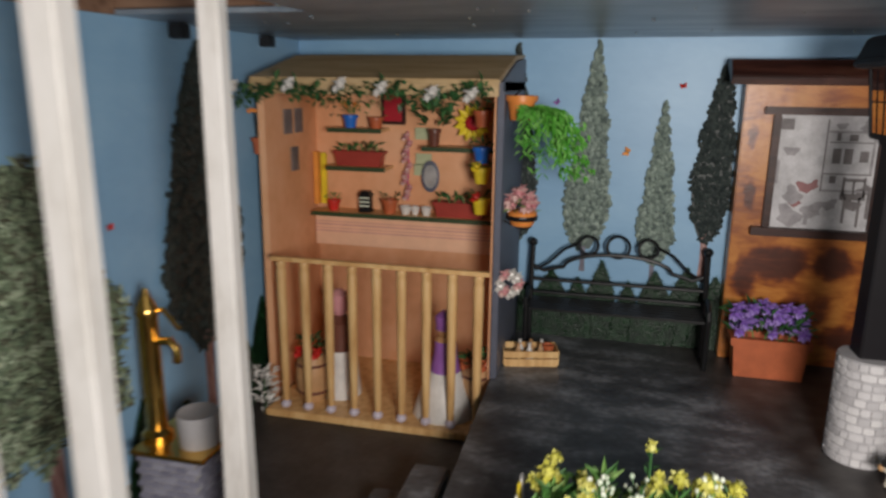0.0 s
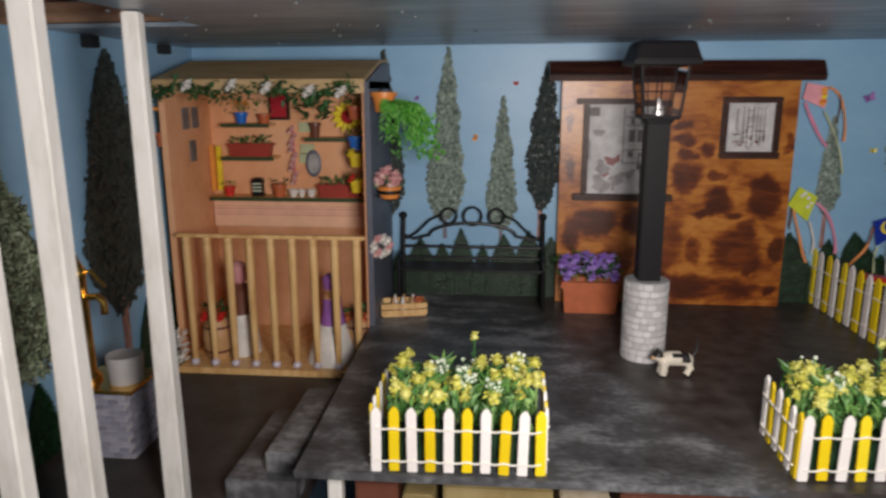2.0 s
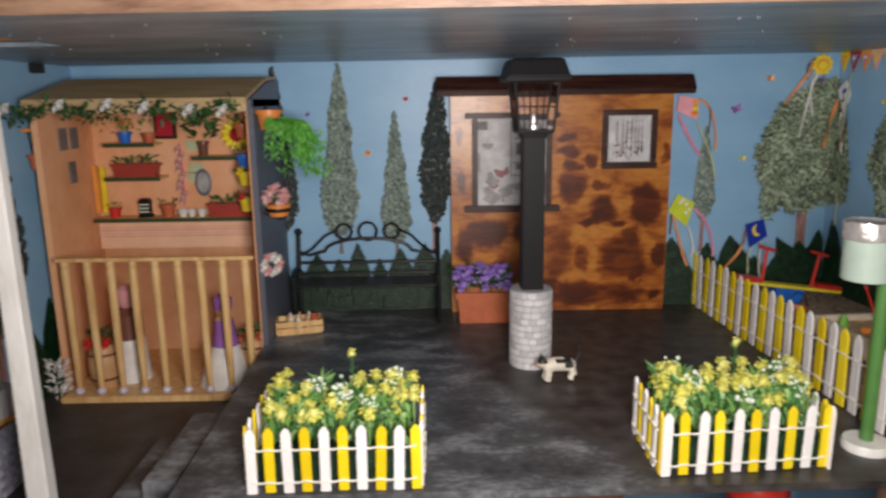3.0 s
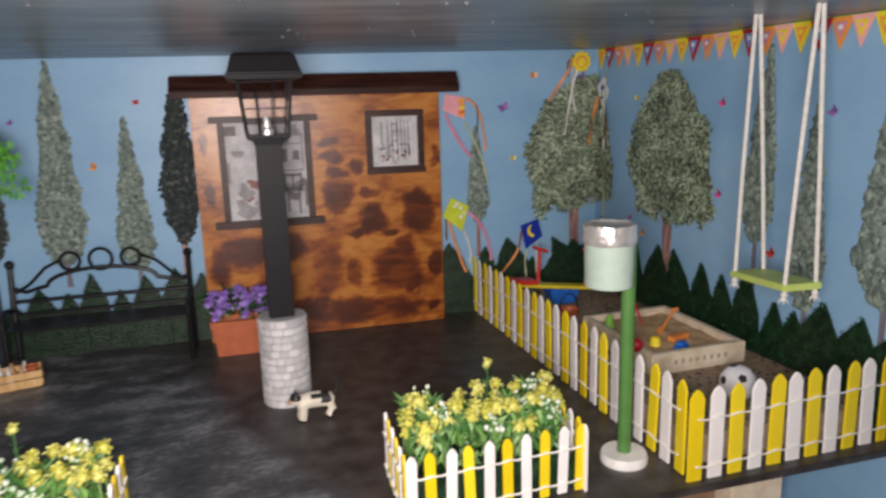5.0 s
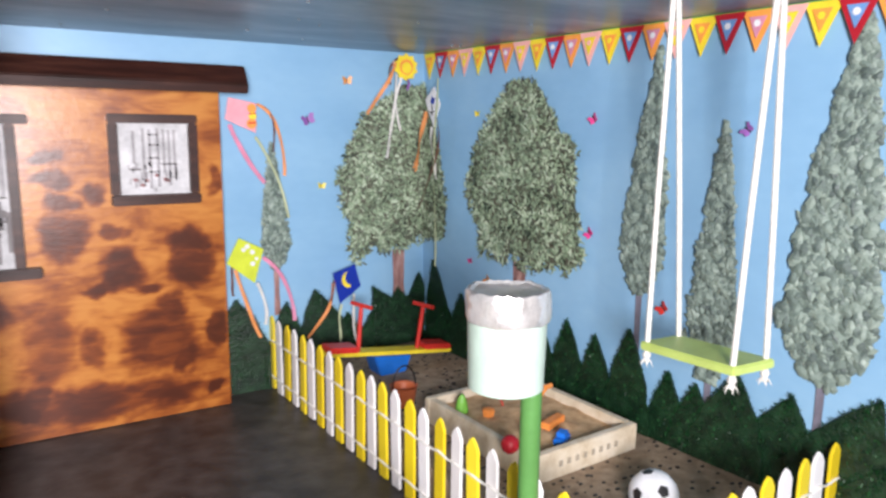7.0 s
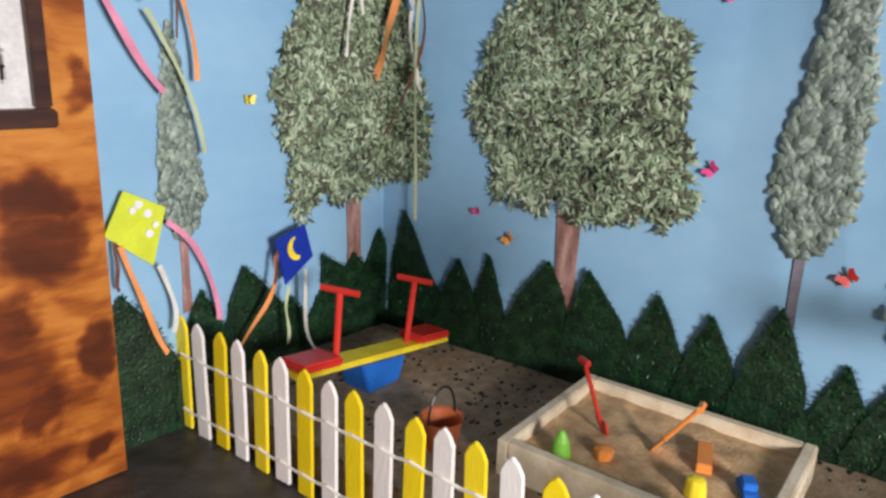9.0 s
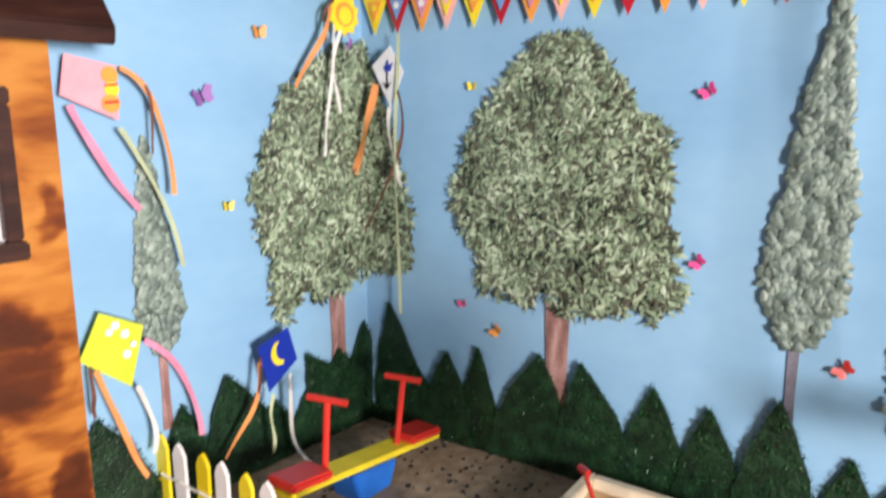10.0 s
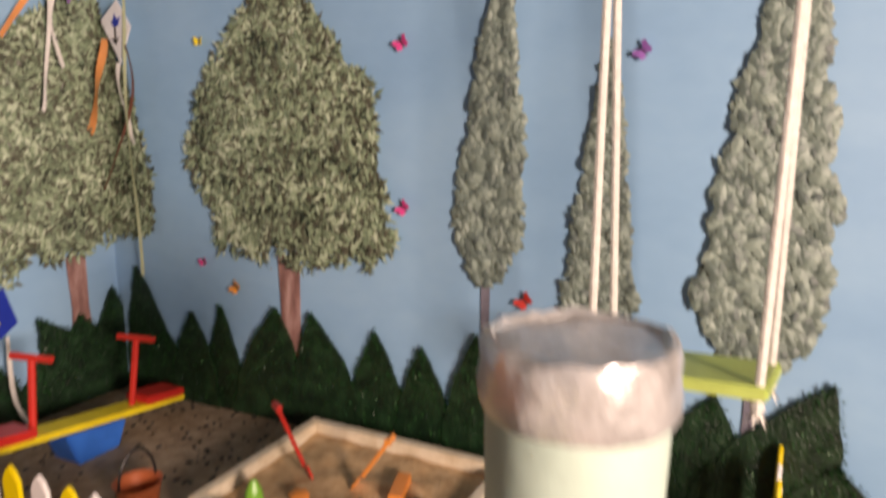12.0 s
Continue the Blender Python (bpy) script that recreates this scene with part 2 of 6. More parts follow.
def blend_floor():
    """Slate grey that passes into brown-black across the terrace, in one coat of paint."""
    nt = SLATE.node_tree
    n, l = nt.nodes, nt.links
    b = n["Principled BSDF"]
    grey = b.inputs["Base Color"].links[0].from_socket
    tc = n.new("ShaderNodeTexCoord")
    dot = n.new("ShaderNodeVectorMath")
    dot.operation = "DOT_PRODUCT"
    dot.inputs[1].default_value = (0.915, 0.403, 0)
    l.new(tc.outputs["Object"], dot.inputs[0])
    nz = n.new("ShaderNodeTexNoise")
    nz.inputs["Scale"].default_value = 9
    l.new(tc.outputs["Object"], nz.inputs["Vector"])
    add = n.new("ShaderNodeMath")
    add.operation = "MULTIPLY_ADD"
    add.inputs[1].default_value = 0.10
    l.new(nz.outputs["Fac"], add.inputs[0])
    l.new(dot.outputs["Value"], add.inputs[2])
    rng = n.new("ShaderNodeMapRange")
    rng.interpolation_type = "SMOOTHSTEP"
    rng.inputs["From Min"].default_value, rng.inputs["From Max"].default_value = 0.485, 0.525
    l.new(add.outputs[0], rng.inputs["Value"])
    fine = n.new("ShaderNodeTexNoise")
    fine.inputs["Scale"].default_value, fine.inputs["Detail"].default_value = 45, 5
    l.new(tc.outputs["Object"], fine.inputs["Vector"])
    ramp = n.new("ShaderNodeValToRGB")
    ramp.color_ramp.elements[0].position, ramp.color_ramp.elements[0].color = 0.35, (0.028, 0.024, 0.023, 1)
    ramp.color_ramp.elements[1].position, ramp.color_ramp.elements[1].color = 0.68, (0.074, 0.066, 0.063, 1)
    l.new(fine.outputs["Fac"], ramp.inputs["Fac"])
    mix = n.new("ShaderNodeMix")
    mix.data_type = "RGBA"
    l.new(rng.outputs["Result"], mix.inputs["Factor"])
    l.new(grey, mix.inputs[6])
    l.new(ramp.outputs["Color"], mix.inputs[7])
    l.new(mix.outputs[2], b.inputs["Base Color"])


def scorch():
    """Honey wood with burnt stone shapes: the panel's own scorch marks, broken up by grain and brush streaks."""
    nt = STAINED.node_tree
    n, l = nt.nodes, nt.links
    b = n["Principled BSDF"]
    tc = n.new("ShaderNodeTexCoord")
    at = n.new("ShaderNodeAttribute")
    at.attribute_name = "scorch"

    def cloud(scale, detail, stretch, warp=0.0):
        mp = n.new("ShaderNodeMapping")
        mp.inputs["Scale"].default_value = stretch
        l.new(tc.outputs["Object"], mp.inputs["Vector"])
        q = n.new("ShaderNodeTexNoise")
        q.inputs["Scale"].default_value, q.inputs["Detail"].default_value, q.inputs["Distortion"].default_value = scale, detail, warp
        l.new(mp.outputs["Vector"], q.inputs["Vector"])
        return q.outputs["Fac"]

    def madd(a, k, c):
        q = n.new("ShaderNodeMath")
        q.operation = "MULTIPLY_ADD"
        l.new(a, q.inputs[0])
        q.inputs[1].default_value = k
        if isinstance(c, float):
            q.inputs[2].default_value = c
        else:
            l.new(c, q.inputs[2])
        return q.outputs[0]

    streak = madd(cloud(36, 5, (0.7, 1, 1.7), 1.2), 0.85, -0.42)
    grain = madd(cloud(130, 4, (0.3, 1, 2.0)), 0.34, streak)
    patch = madd(cloud(15, 4, (0.8, 1, 1.4), 0.9), 1.35, madd(grain, 1.0, -0.64))
    fac = madd(at.outputs["Fac"], 0.72, patch)
    ramp = n.new("ShaderNodeValToRGB")
    els = ramp.color_ramp.elements
    els[0].position, els[0].color = 0.0, (0.54, 0.215, 0.040, 1)
    els[1].position, els[1].color = 0.92, (0.070, 0.016, 0.006, 1)
    for p, c in ((0.18, (0.46, 0.160, 0.027, 1)), (0.34, (0.32, 0.092, 0.014, 1)), (0.52, (0.200, 0.048, 0.009, 1)), (0.70, (0.115, 0.025, 0.007, 1))):
        els.new(p).color = c
    l.new(fac, ramp.inputs["Fac"])
    l.new(ramp.outputs["Color"], b.inputs["Base Color"])


blend_floor()
scorch()

# ---- mesh helpers ----


class Shape:
    """Collects plain pieces of one mesh."""

    def __init__(self):
        self.v, self.f = [], []

    def add(self, verts, faces):
        k = len(self.v)
        self.v += [tuple(p) for p in verts]
        self.f += [tuple(i + k for i in f) for f in faces]
        return self

    def box(self, lo, hi, m=None):
        (a, b, c), (d, e, f) = lo, hi
        p = [Vector(q) for q in ((a, b, c), (d, b, c), (d, e, c), (a, e, c), (a, b, f), (d, b, f), (d, e, f), (a, e, f))]
        if m:
            p = [m @ q for q in p]
        return self.add(p, [(0, 3, 2, 1), (4, 5, 6, 7), (0, 1, 5, 4), (1, 2, 6, 5), (2, 3, 7, 6), (3, 0, 4, 7)])

    def rings(self, rings, closed=False, caps=True):
        n = len(rings[0])
        faces = []
        k = len(rings)
        for i in range(k if closed else k - 1):
            for j in range(n):
                faces.append((i * n + j, i * n + (j + 1) % n, ((i + 1) % k) * n + (j + 1) % n, ((i + 1) % k) * n + j))
        if caps and not closed:
            faces += [tuple(range(n - 1, -1, -1)), tuple((k - 1) * n + j for j in range(n))]
        return self.add([p for r in rings for p in r], faces)

    def lathe(self, profile, at=(0, 0, 0), n=20, m=None, caps=True):
        r = [[Vector((at[0] + q * math.cos(2 * math.pi * j / n), at[1] + q * math.sin(2 * math.pi * j / n), at[2] + z)) for j in range(n)] for q, z in profile]
        if m:
            r = [[m @ p for p in ring] for ring in r]
        return self.rings(r, caps=caps)

    def square(self, profile, at=(0, 0, 0), turn=0.0):
        """A square lathe: half width and height."""
        r = []
        for q, z in profile:
            ring = [Vector((sx * q, sy * q, z)) for sx, sy in ((-1, -1), (1, -1), (1, 1), (-1, 1))]
            r.append([Matrix.Translation(at) @ Matrix.Rotation(turn, 4, "Z") @ p for p in ring])
        return self.rings(r)

    def tube(self, pts, r, n=8, taper=None):
        pts = [Vector(p) for p in pts]
        rings = []
        side = None
        for i, p in enumerate(pts):
            d = (pts[min(i + 1, len(pts) - 1)] - pts[max(i - 1, 0)]).normalized()
            if side is None:
                side = d.orthogonal().normalized()
            side = (side - d * side.dot(d)).normalized()
            up = d.cross(side)
            q = r if taper is None else r + (taper - r) * i / max(1, len(pts) - 1)
            rings.append([p + q * (side * math.cos(2 * math.pi * j / n) + up * math.sin(2 * math.pi * j / n)) for j in range(n)])
        return self.rings(rings)

    def slab(self, outline, push):
        """A flat outline (3D points) with thickness along push."""
        n = len(outline)
        a = [Vector(p) for p in outline]
        b = [p + Vector(push) for p in a]
        return self.add(a + b, [tuple(range(n)), tuple(range(2 * n - 1, n - 1, -1))] + [(i, n + i, n + (i + 1) % n, (i + 1) % n) for i in range(n)])

    def ball(self, c, r, n=10, squash=(1, 1, 1)):
        prof = [(max(0.02, math.sin(math.pi * i / 6)) * r, -math.cos(math.pi * i / 6) * r) for i in range(7)]
        m = Matrix.Translation(c) @ Matrix.Diagonal((*squash, 1))
        return self.lathe(prof, n=n, m=m)

    def leaf(self, base, way, length, width, bend=0.3, up=(0, 0, 1)):
        w = Vector(way).normalized()
        s = w.cross(Vector(up))
        s = (s if s.length > 0.01 else Vector((1, 0, 0))).normalized() * width / 2
        u = s.cross(w).normalized()
        b = Vector(base)
        mid = b + w * length * 0.5 + u * length * bend * 0.3
        tip = b + w * length - u * length * bend * 0.2
        return self.add([b, mid - s, tip, mid + s], [(0, 1, 2), (0, 2, 3)])

    def ribbon(self, pts, width, across):
        a = Vector(across).normalized() * width / 2
        p = [Vector(q) for q in pts]
        k = len(p)
        return self.add([q - a for q in p] + [q + a for q in p], [(i, i + 1, k + i + 1, k + i) for i in range(k - 1)])

    def mesh(self, name, mats, bevel=0.0, smooth=False, index=None):
        me = bpy.data.meshes.new(name)
        me.from_pydata(self.v, [], self.f)
        me.update()
        for m in mats if isinstance(mats, (list, tuple)) else [mats]:
            me.materials.append(m)
        bm = bmesh.new()
        bm.from_mesh(me)
        bmesh.ops.recalc_face_normals(bm, faces=bm.faces)
        if bevel:
            bmesh.ops.bevel(bm, geom=[e for e in bm.edges if len(e.link_faces) == 2 and e.calc_face_angle(0) > 0.6], offset=bevel, segments=2, affect="EDGES")
        if smooth:
            for f in bm.faces:
                f.smooth = True
            for e in bm.edges:
                if len(e.link_faces) == 2 and e.calc_face_angle(0) > 0.7:
                    e.smooth = False
        bm.to_mesh(me)
        bm.free()
        return me


def thing(name, at, label, category, group="", kind="", turn=0.0):
    ob = new(name)
    ob.empty_display_size = 0.01
    ob.matrix_world = pose(*at, 0, 0, turn)
    return tagged(ob, label, category, group, kind)


def part(name, shape, mat, parent, label="", bevel=0.0, smooth=False, kind=""):
    """One mesh under a thing, its points in world metres less the thing's origin."""
    ob = new(name, shape.mesh(name, mat, bevel, smooth) if isinstance(shape, Shape) else shape)
    ob.parent = parent
    return tagged(ob, label, kind=kind)


def solid(name, shape, mat, label, category, group="", kind="", bevel=0.0, smooth=False, at=None):
    ob = new(name, shape.mesh(name, mat, bevel, smooth))
    if at:
        ob.location = at
    return tagged(ob, label, category, group, kind)


rnd = random.Random(7)

# ---- structure ----
XL, YB, ZC, YF = -0.335, 0.872, 0.357, 0.30
LOW = -0.06


def xr(y):
    """The right wall stands slightly askew."""
    return 0.742 + (YB - y) * 0.084


def zc(x):
    """The ceiling's height: it rises a little to the right."""
    return ZC + 0.0062 * (x - XL) / 1.077


def on_wall(side, u, z, d=0.0):
    if side == "B":
        return Vector((u, YB - d, z))
    if side == "R":
        return Vector((xr(u) - d, u, z))
    return Vector((XL + d, u, z))


def along(side):
    return {"B": Vector((1, 0, 0)), "R": Vector((0.084, -1, 0)).normalized(), "L": Vector((0, 1, 0))}[side]


def inward(side):
    return {"B": Vector((0, -1, 0)), "R": Vector((-1, -0.084, 0)).normalized(), "L": Vector((1, 0, 0))}[side]


solid("wall_back", Shape().box((XL - 0.02, YB, -0.36), (0.80, YB + 0.015, ZC + 0.35)), SKY, "sky-blue painted back wall of the dolls' house", "wall", kind="structure")
solid("wall_left", Shape().box((XL - 0.015, YF, -0.36), (XL, YB, ZC)), SKY, "sky-blue painted side wall with a mural", "wall", kind="structure")
solid("wall_right", Shape().slab([(xr(YB), YB, -0.36), (xr(0.28), 0.28, -0.36), (xr(0.28), 0.28, ZC + 0.008), (xr(YB), YB, ZC + 0.008)], (0.015, 0, 0)), SKY, "sky-blue painted side wall with a mural", "wall", kind="structure")
HOLE = [(-0.168, YF), (0.82, YF), (0.82, YB), (XL, YB), (XL, 0.53), (-0.168, 0.53)]
solid("ceiling", Shape().slab([(x, y, zc(x)) for x, y in HOLE], (0, 0, 0.004)), CLOUD, "grey-blue cloudy painted ceiling with glitter stones", "ceiling", kind="structure")
upper = thing("upper_floor", (0, 0, 0), "brown board floor of the storey above, white front lip", "floor", kind="structure")
part("board", Shape().slab([(x, y, zc(x) + 0.005) for x, y in HOLE], (0, 0, 0.019)), BOARD, upper, bevel=0.001)
part("front_edge", Shape().slab([(-0.170, YF, zc(-0.17) - 0.001), (0.82, YF, zc(0.82) - 0.001), (0.82, YF, zc(0.82) + 0.022), (-0.170, YF, zc(-0.17) + 0.022)], (0, -0.003, 0)), BOARD, upper, bevel=0.001)
part("lip", Shape().box((-0.135, YF + 0.004, ZC + 0.024), (0.24, YF + 0.022, ZC + 0.036)), WHITE, upper, "white painted lip", bevel=0.001)
solid("wall_strip", Shape().box((XL - 0.004, YF, ZC), (XL + 0.004, 0.53, ZC + 0.020)), BOARD, "brown wooden strip between the painted and the brick wall", "trim", kind="structure", bevel=0.001)
solid("wall_upper_left", Shape().box((XL - 0.015, YF, ZC + 0.02), (XL, YB, ZC + 0.35)), MORTAR, "brick-papered wall of the upper storey", "wall", kind="structure")
floor = solid("floor", Shape().slab([(-0.047, 0.362, 0), (xr(0.37) + 0.012, 0.372, 0), (xr(YB), YB, 0), (-0.056, YB, 0)], (0, 0, -0.007)), SLATE, "thin dark slate-painted terrace board", "floor", kind="structure", bevel=0.001)
solid("floor_lower", Shape().box((XL, 0.33, LOW - 0.012), (-0.058, YB, LOW)), SLATE_DARK, "dark grey-brown lower floor before the flower stall", "floor", kind="structure")
solid("floor_bottom", Shape().box((XL - 0.6, -0.9, -0.372), (1.4, YB, -0.36)), BOARD, "plain brown board below the terrace", "floor", kind="structure")
cab = thing("cabinet_side", (0, 0, 0), "dark mahogany upright side of the cabinet", "cabinet")
part("panel", Shape().box((XL - 0.060, 0.20, -0.36), (XL - 0.016, 0.298, 0.75)), MAHOGANY, cab, bevel=0.003)
part("edge_strip", Shape().box((XL - 0.016, 0.262, -0.36), (XL - 0.001, 0.298, 0.75)), MAHOGANY, cab, "mahogany edge strip", bevel=0.002)

# posts in a row before the lower floor
for x, y, top, w in ((-0.174, 0.153, 0.62, 0.0047), (-0.164, 0.213, 0.62, 0.0063), (-0.167, 0.279, 0.62, 0.0078), (-0.165, 0.398, ZC, 0.0070)):
    s = Shape().square([(w * 1.30, -0.36), (w * 1.22, 0.0), (w * 1.04, 0.15), (w * 0.92, top)], (x, y, 0), 0.1)
    solid("white_post", s, WHITE, "tall square white-painted wooden post", "post", "posts before the stall", bevel=0.0012)

# ---- mural ----


def crown_width(kind, t):
    """Half width of a crown, 0 at its foot to 1 at its top."""
    if kind == "cypress":
        return max(0.03, math.sin(math.pi * min(1, t * 3.2 + 0.16) / 2) * (1 - t) ** 0.8 * 1.08)
    if kind == "column":
        return max(0.05, math.sin(math.pi * min(1, 0.12 + t * 3) / 2) * (1 - max(0, t - 0.35) / 0.65) ** 0.55)
    table = ((0, 0.72), (0.06, 0.92), (0.3, 0.98), (0.45, 0.97), (0.6, 0.84), (0.75, 0.67), (0.88, 0.48), (0.96, 0.36), (1.0, 0.18), (9, 0))
    for (t0, w0), (t1, w1) in zip(table, table[1:]):
        if t < t1:
            return (w0 + (w1 - w0) * (t - t0) / (t1 - t0)) * (0.97 + 0.06 * math.sin(t * 31) * math.cos(t * 13))
    return 0.1


def mural_tree(side, u, z0, z1, half, kind, under, daub, trunk, tz, tw, lean=0.0, count=900, size=0.007, seed=1, label="", cut=None, profile=None):
    """A tree painted on the wall in thick daubs: under-paint, daubs, trunk."""
    r = random.Random(seed)
    base = on_wall(side, u, z0)
    t_ob = thing("mural_tree", tuple(base), label, "mural tree", "trees painted on the walls")
    a, nrm = along(side), inward(side)
    h = z1 - z0
    freq, ragged = (95, 0.13) if kind == "round" else (125, 0.26)

    def pt(x, z, d):
        return a * x + Vector((0, 0, z)) + nrm * d

    def lump(x, z):
        return 0.0034 * max(0.0, noise.noise(Vector((x * freq + seed * 7.3, z * freq, seed))) + 0.45)

    def edge(t, q):
        return 1 + ragged * noise.noise(Vector((t * 9, q * 3.1, seed * 1.7)))

    def sides(t):
        """Left and right edge of the crown at a share of its height."""
        if profile is None:
            w = half * crown_width(kind, t)
            return lean * t - w, lean * t + w
        for (t0, l0, r0), (t1, l1, r1) in zip(profile, profile[1:]):
            if t <= t1:
                k = (t - t0) / (t1 - t0)
                return l0 + (l1 - l0) * k, r0 + (r1 - r0) * k
        return profile[-1][1:]

    def inside(x):
        return cut is None or cut[0] <= x <= cut[1]

    left, right = [], []
    for i in range(15):
        t = i / 14 if kind != "round" else 0.09 + 0.91 * i / 14
        x0, x1 = sides(t)
        m, w = (x0 + x1) / 2, (x1 - x0) / 2
        left.append((max(cut[0] if cut else -9, m - w * r.uniform(0.84, 0.93)), t * h))
        right.append((min(cut[1] if cut else 9, m + w * r.uniform(0.84, 0.93)), t * h))
    out = [pt(x, z, 0.0006) for x, z in right] + [pt(x, z, 0.0006) for x, z in reversed(left)]
    part("underpaint", Shape().slab(out, nrm * 0.0004), under, t_ob)
    if trunk:
        tr = Shape().slab([pt(-tw, h * 0.06, 0.0004), pt(-tw * 0.8, (tz - z0) * 0.5, 0.0004), pt(-tw * 1.1, tz - z0, 0.0004), pt(tw * 1.2, tz - z0, 0.0004), pt(tw * 0.9, (tz - z0) * 0.5, 0.0004), pt(tw, h * 0.06, 0.0004)], nrm * 0.0009)
        part("trunk", tr, trunk, t_ob)
    s = Shape()
    k = 0
    count, size = (int(count * 1.6), size * 0.84) if kind == "round" else (int(count * 2.2), size * 0.80)
    while k < count:
        t = r.random() ** 0.85
        x0, x1 = sides(t)
        w = (x1 - x0) / 2 * 0.96
        q = r.choice((-1, 1))
        x = (x0 + x1) / 2 + q * r.uniform(0, w * edge(t, q))
        if r.random() > w / half + 0.1 or not inside(x) or t < 0.13 * noise.noise(Vector((x * 48, seed, 0))) + 0.05 * (kind == "round"):
            continue
        k += 1
        z = t * h
        lift = 0.0012 + lump(x, z) + r.uniform(0, 0.0011)
        if kind == "round":
            # a spray of short leaf strokes from one point
            a0 = r.uniform(0, 2 * math.pi)
            for m in range(r.choice((2, 3, 3, 4))):
                ang = a0 + m * r.uniform(0.7, 1.3)
                ln, wd = size * r.uniform(0.55, 1.25), size * r.uniform(0.22, 0.48)
                dx, dz = math.cos(ang), math.sin(ang)
                bend = r.uniform(-0.35, 0.35) * ln
                quad = [(0, 0), (dx * ln * 0.45 - dz * wd / 2, dz * ln * 0.45 + dx * wd / 2), (dx * ln - dz * bend, dz * ln + dx * bend), (dx * ln * 0.55 + dz * wd / 2, dz * ln * 0.55 - dx * wd / 2)]
                s.add([pt(x + qx, z + qz, lift + 0.0004 * m + (0.0008 if q == 2 else 0)) for q, (qx, qz) in enumerate(quad)], [(0, 1, 2, 3)])
        else:
            # a rounded puff of paint, raised in the middle
            ang = r.gauss(math.pi / 2, 0.7)
            ln, wd = size * r.uniform(0.45, 0.85), size * r.uniform(0.30, 0.55)
            dx, dz = math.cos(ang), math.sin(ang)
            rim_pts = []
            for m in range(7):
                c, e = math.cos(m * 0.8976) * ln * r.uniform(0.8, 1.15), math.sin(m * 0.8976) * wd * r.uniform(0.8, 1.15)
                rim_pts.append(pt(x + dx * c - dz * e, z + dz * c + dx * e, lift))
            s.add(rim_pts + [pt(x, z, lift + 0.0012)], [(m, (m + 1) % 7, 7) for m in range(7)])
    part("daub_layer", s, daub, t_ob, kind="stuff")
    if kind == "round":
        gl = Shape()
        for i in range(70):
            t = r.random()
            x = r.uniform(*sides(t))
            if inside(x):
                gl.leaf(pt(x, t * h, 0.0052), along(side) * r.uniform(-1, 1) + Vector((0, 0, r.uniform(-1, 1))), 0.0026, 0.0014)
        part("glitter", gl, GLITTER, t_ob, kind="stuff")
    return t_ob


CORNER_CROWN = ((0.0, -0.058, -0.030), (0.09, -0.063, 0.020), (0.15, -0.062, 0.080), (0.26, -0.070, 0.089), (0.37, -0.079, 0.089), (0.47, -0.076, 0.081), (0.57, -0.071, 0.073), (0.67, -0.060, 0.068), (0.79, -0.054, 0.060), (0.92, -0.021, 0.046), (1.0, 0.004, 0.036))
WIDE_CROWN = ((0.0, -0.036, 0.052), (0.06, -0.062, 0.076), (0.17, -0.072, 0.089), (0.29, -0.080, 0.086), (0.41, -0.088, 0.080), (0.55, -0.082, 0.072), (0.64, -0.073, 0.078), (0.74, -0.063, 0.059), (0.83, -0.046, 0.041), (0.94, -0.031, 0.028), (1.0, -0.007, 0.007))
CYP = "grey-green cypress painted on the sky-blue wall"
mural_tree("B", 0.030, 0.113, 0.353, 0.032, "cypress", GREYUNDER, DAUBGREY, GREYTRUNK, 0.085, 0.003, 0.006, 620, 0.008, 1, CYP)
mural_tree("B", 0.112, 0.100, 0.288, 0.025, "cypress", GREYUNDER, DAUBGREY, GREYTRUNK, 0.070, 0.003, 0.001, 420, 0.007, 2, CYP)
mural_tree("B", 0.168, 0.128, 0.330, 0.024, "column", DARKUNDER, DAUBDARK, TRUNK, 0.085, 0.004, 0.006, 420, 0.006, 3, "dark slender tree painted on the wall beside the shed")
mural_tree("B", -0.052, 0.120, 0.352, 0.030, "cypress", GREYUNDER, DAUBDARK, None, 0.1, 0.003, -0.004, 420, 0.007, 4, "dull green cypress painted behind the flower stall")
mural_tree("B", 0.561, 0.130, 0.262, 0.018, "cypress", GREYUNDER, DAUBGREY, TRUNK, 0.080, 0.003, -0.003, 380, 0.006, 5, CYP)
mural_tree("B", 0.708, 0.128, 0.325, 0.080, "round", TREEUNDER, DAUBSAGE, TRUNK, 0.070, 0.008, 0.010, 1500, 0.009, 6, "leafy sage-green tree painted in thick daubs", (-0.1, 0.032), CORNER_CROWN)
mural_tree("R", 0.906, 0.128, 0.325, 0.080, "round", TREEUNDER, DAUBSAGE, None, 0.070, 0.008, 0.010, 420, 0.009, 7, "edge of a sage-green tree painted round the corner", (0.036, 0.2), CORNER_CROWN)
mural_tree("R", 0.703, 0.138, 0.325, 0.082, "round", TREEUNDER, DAUBSAGE, TRUNK, 0.060, 0.009, -0.004, 1800, 0.009, 8, "leafy sage-green tree painted in thick daubs", None, WIDE_CROWN)
mural_tree("R", 0.557, 0.146, 0.342, 0.026, "cypress", GREYUNDER, DAUBGREY, GREYTRUNK, 0.085, 0.003, 0.008, 560, 0.008, 9, CYP)
mural_tree("R", 0.488, 0.090, 0.286, 0.025, "cypress", GREYUNDER, DAUBGREY, GREYTRUNK, 0.060, 0.003, 0.0, 520, 0.007, 10, CYP)
mural_tree("R", 0.405, 0.112, 0.350, 0.038, "cypress", GREYUNDER, DAUBGREY, GREYTRUNK, 0.060, 0.003, 0.006, 900, 0.009, 11, CYP)
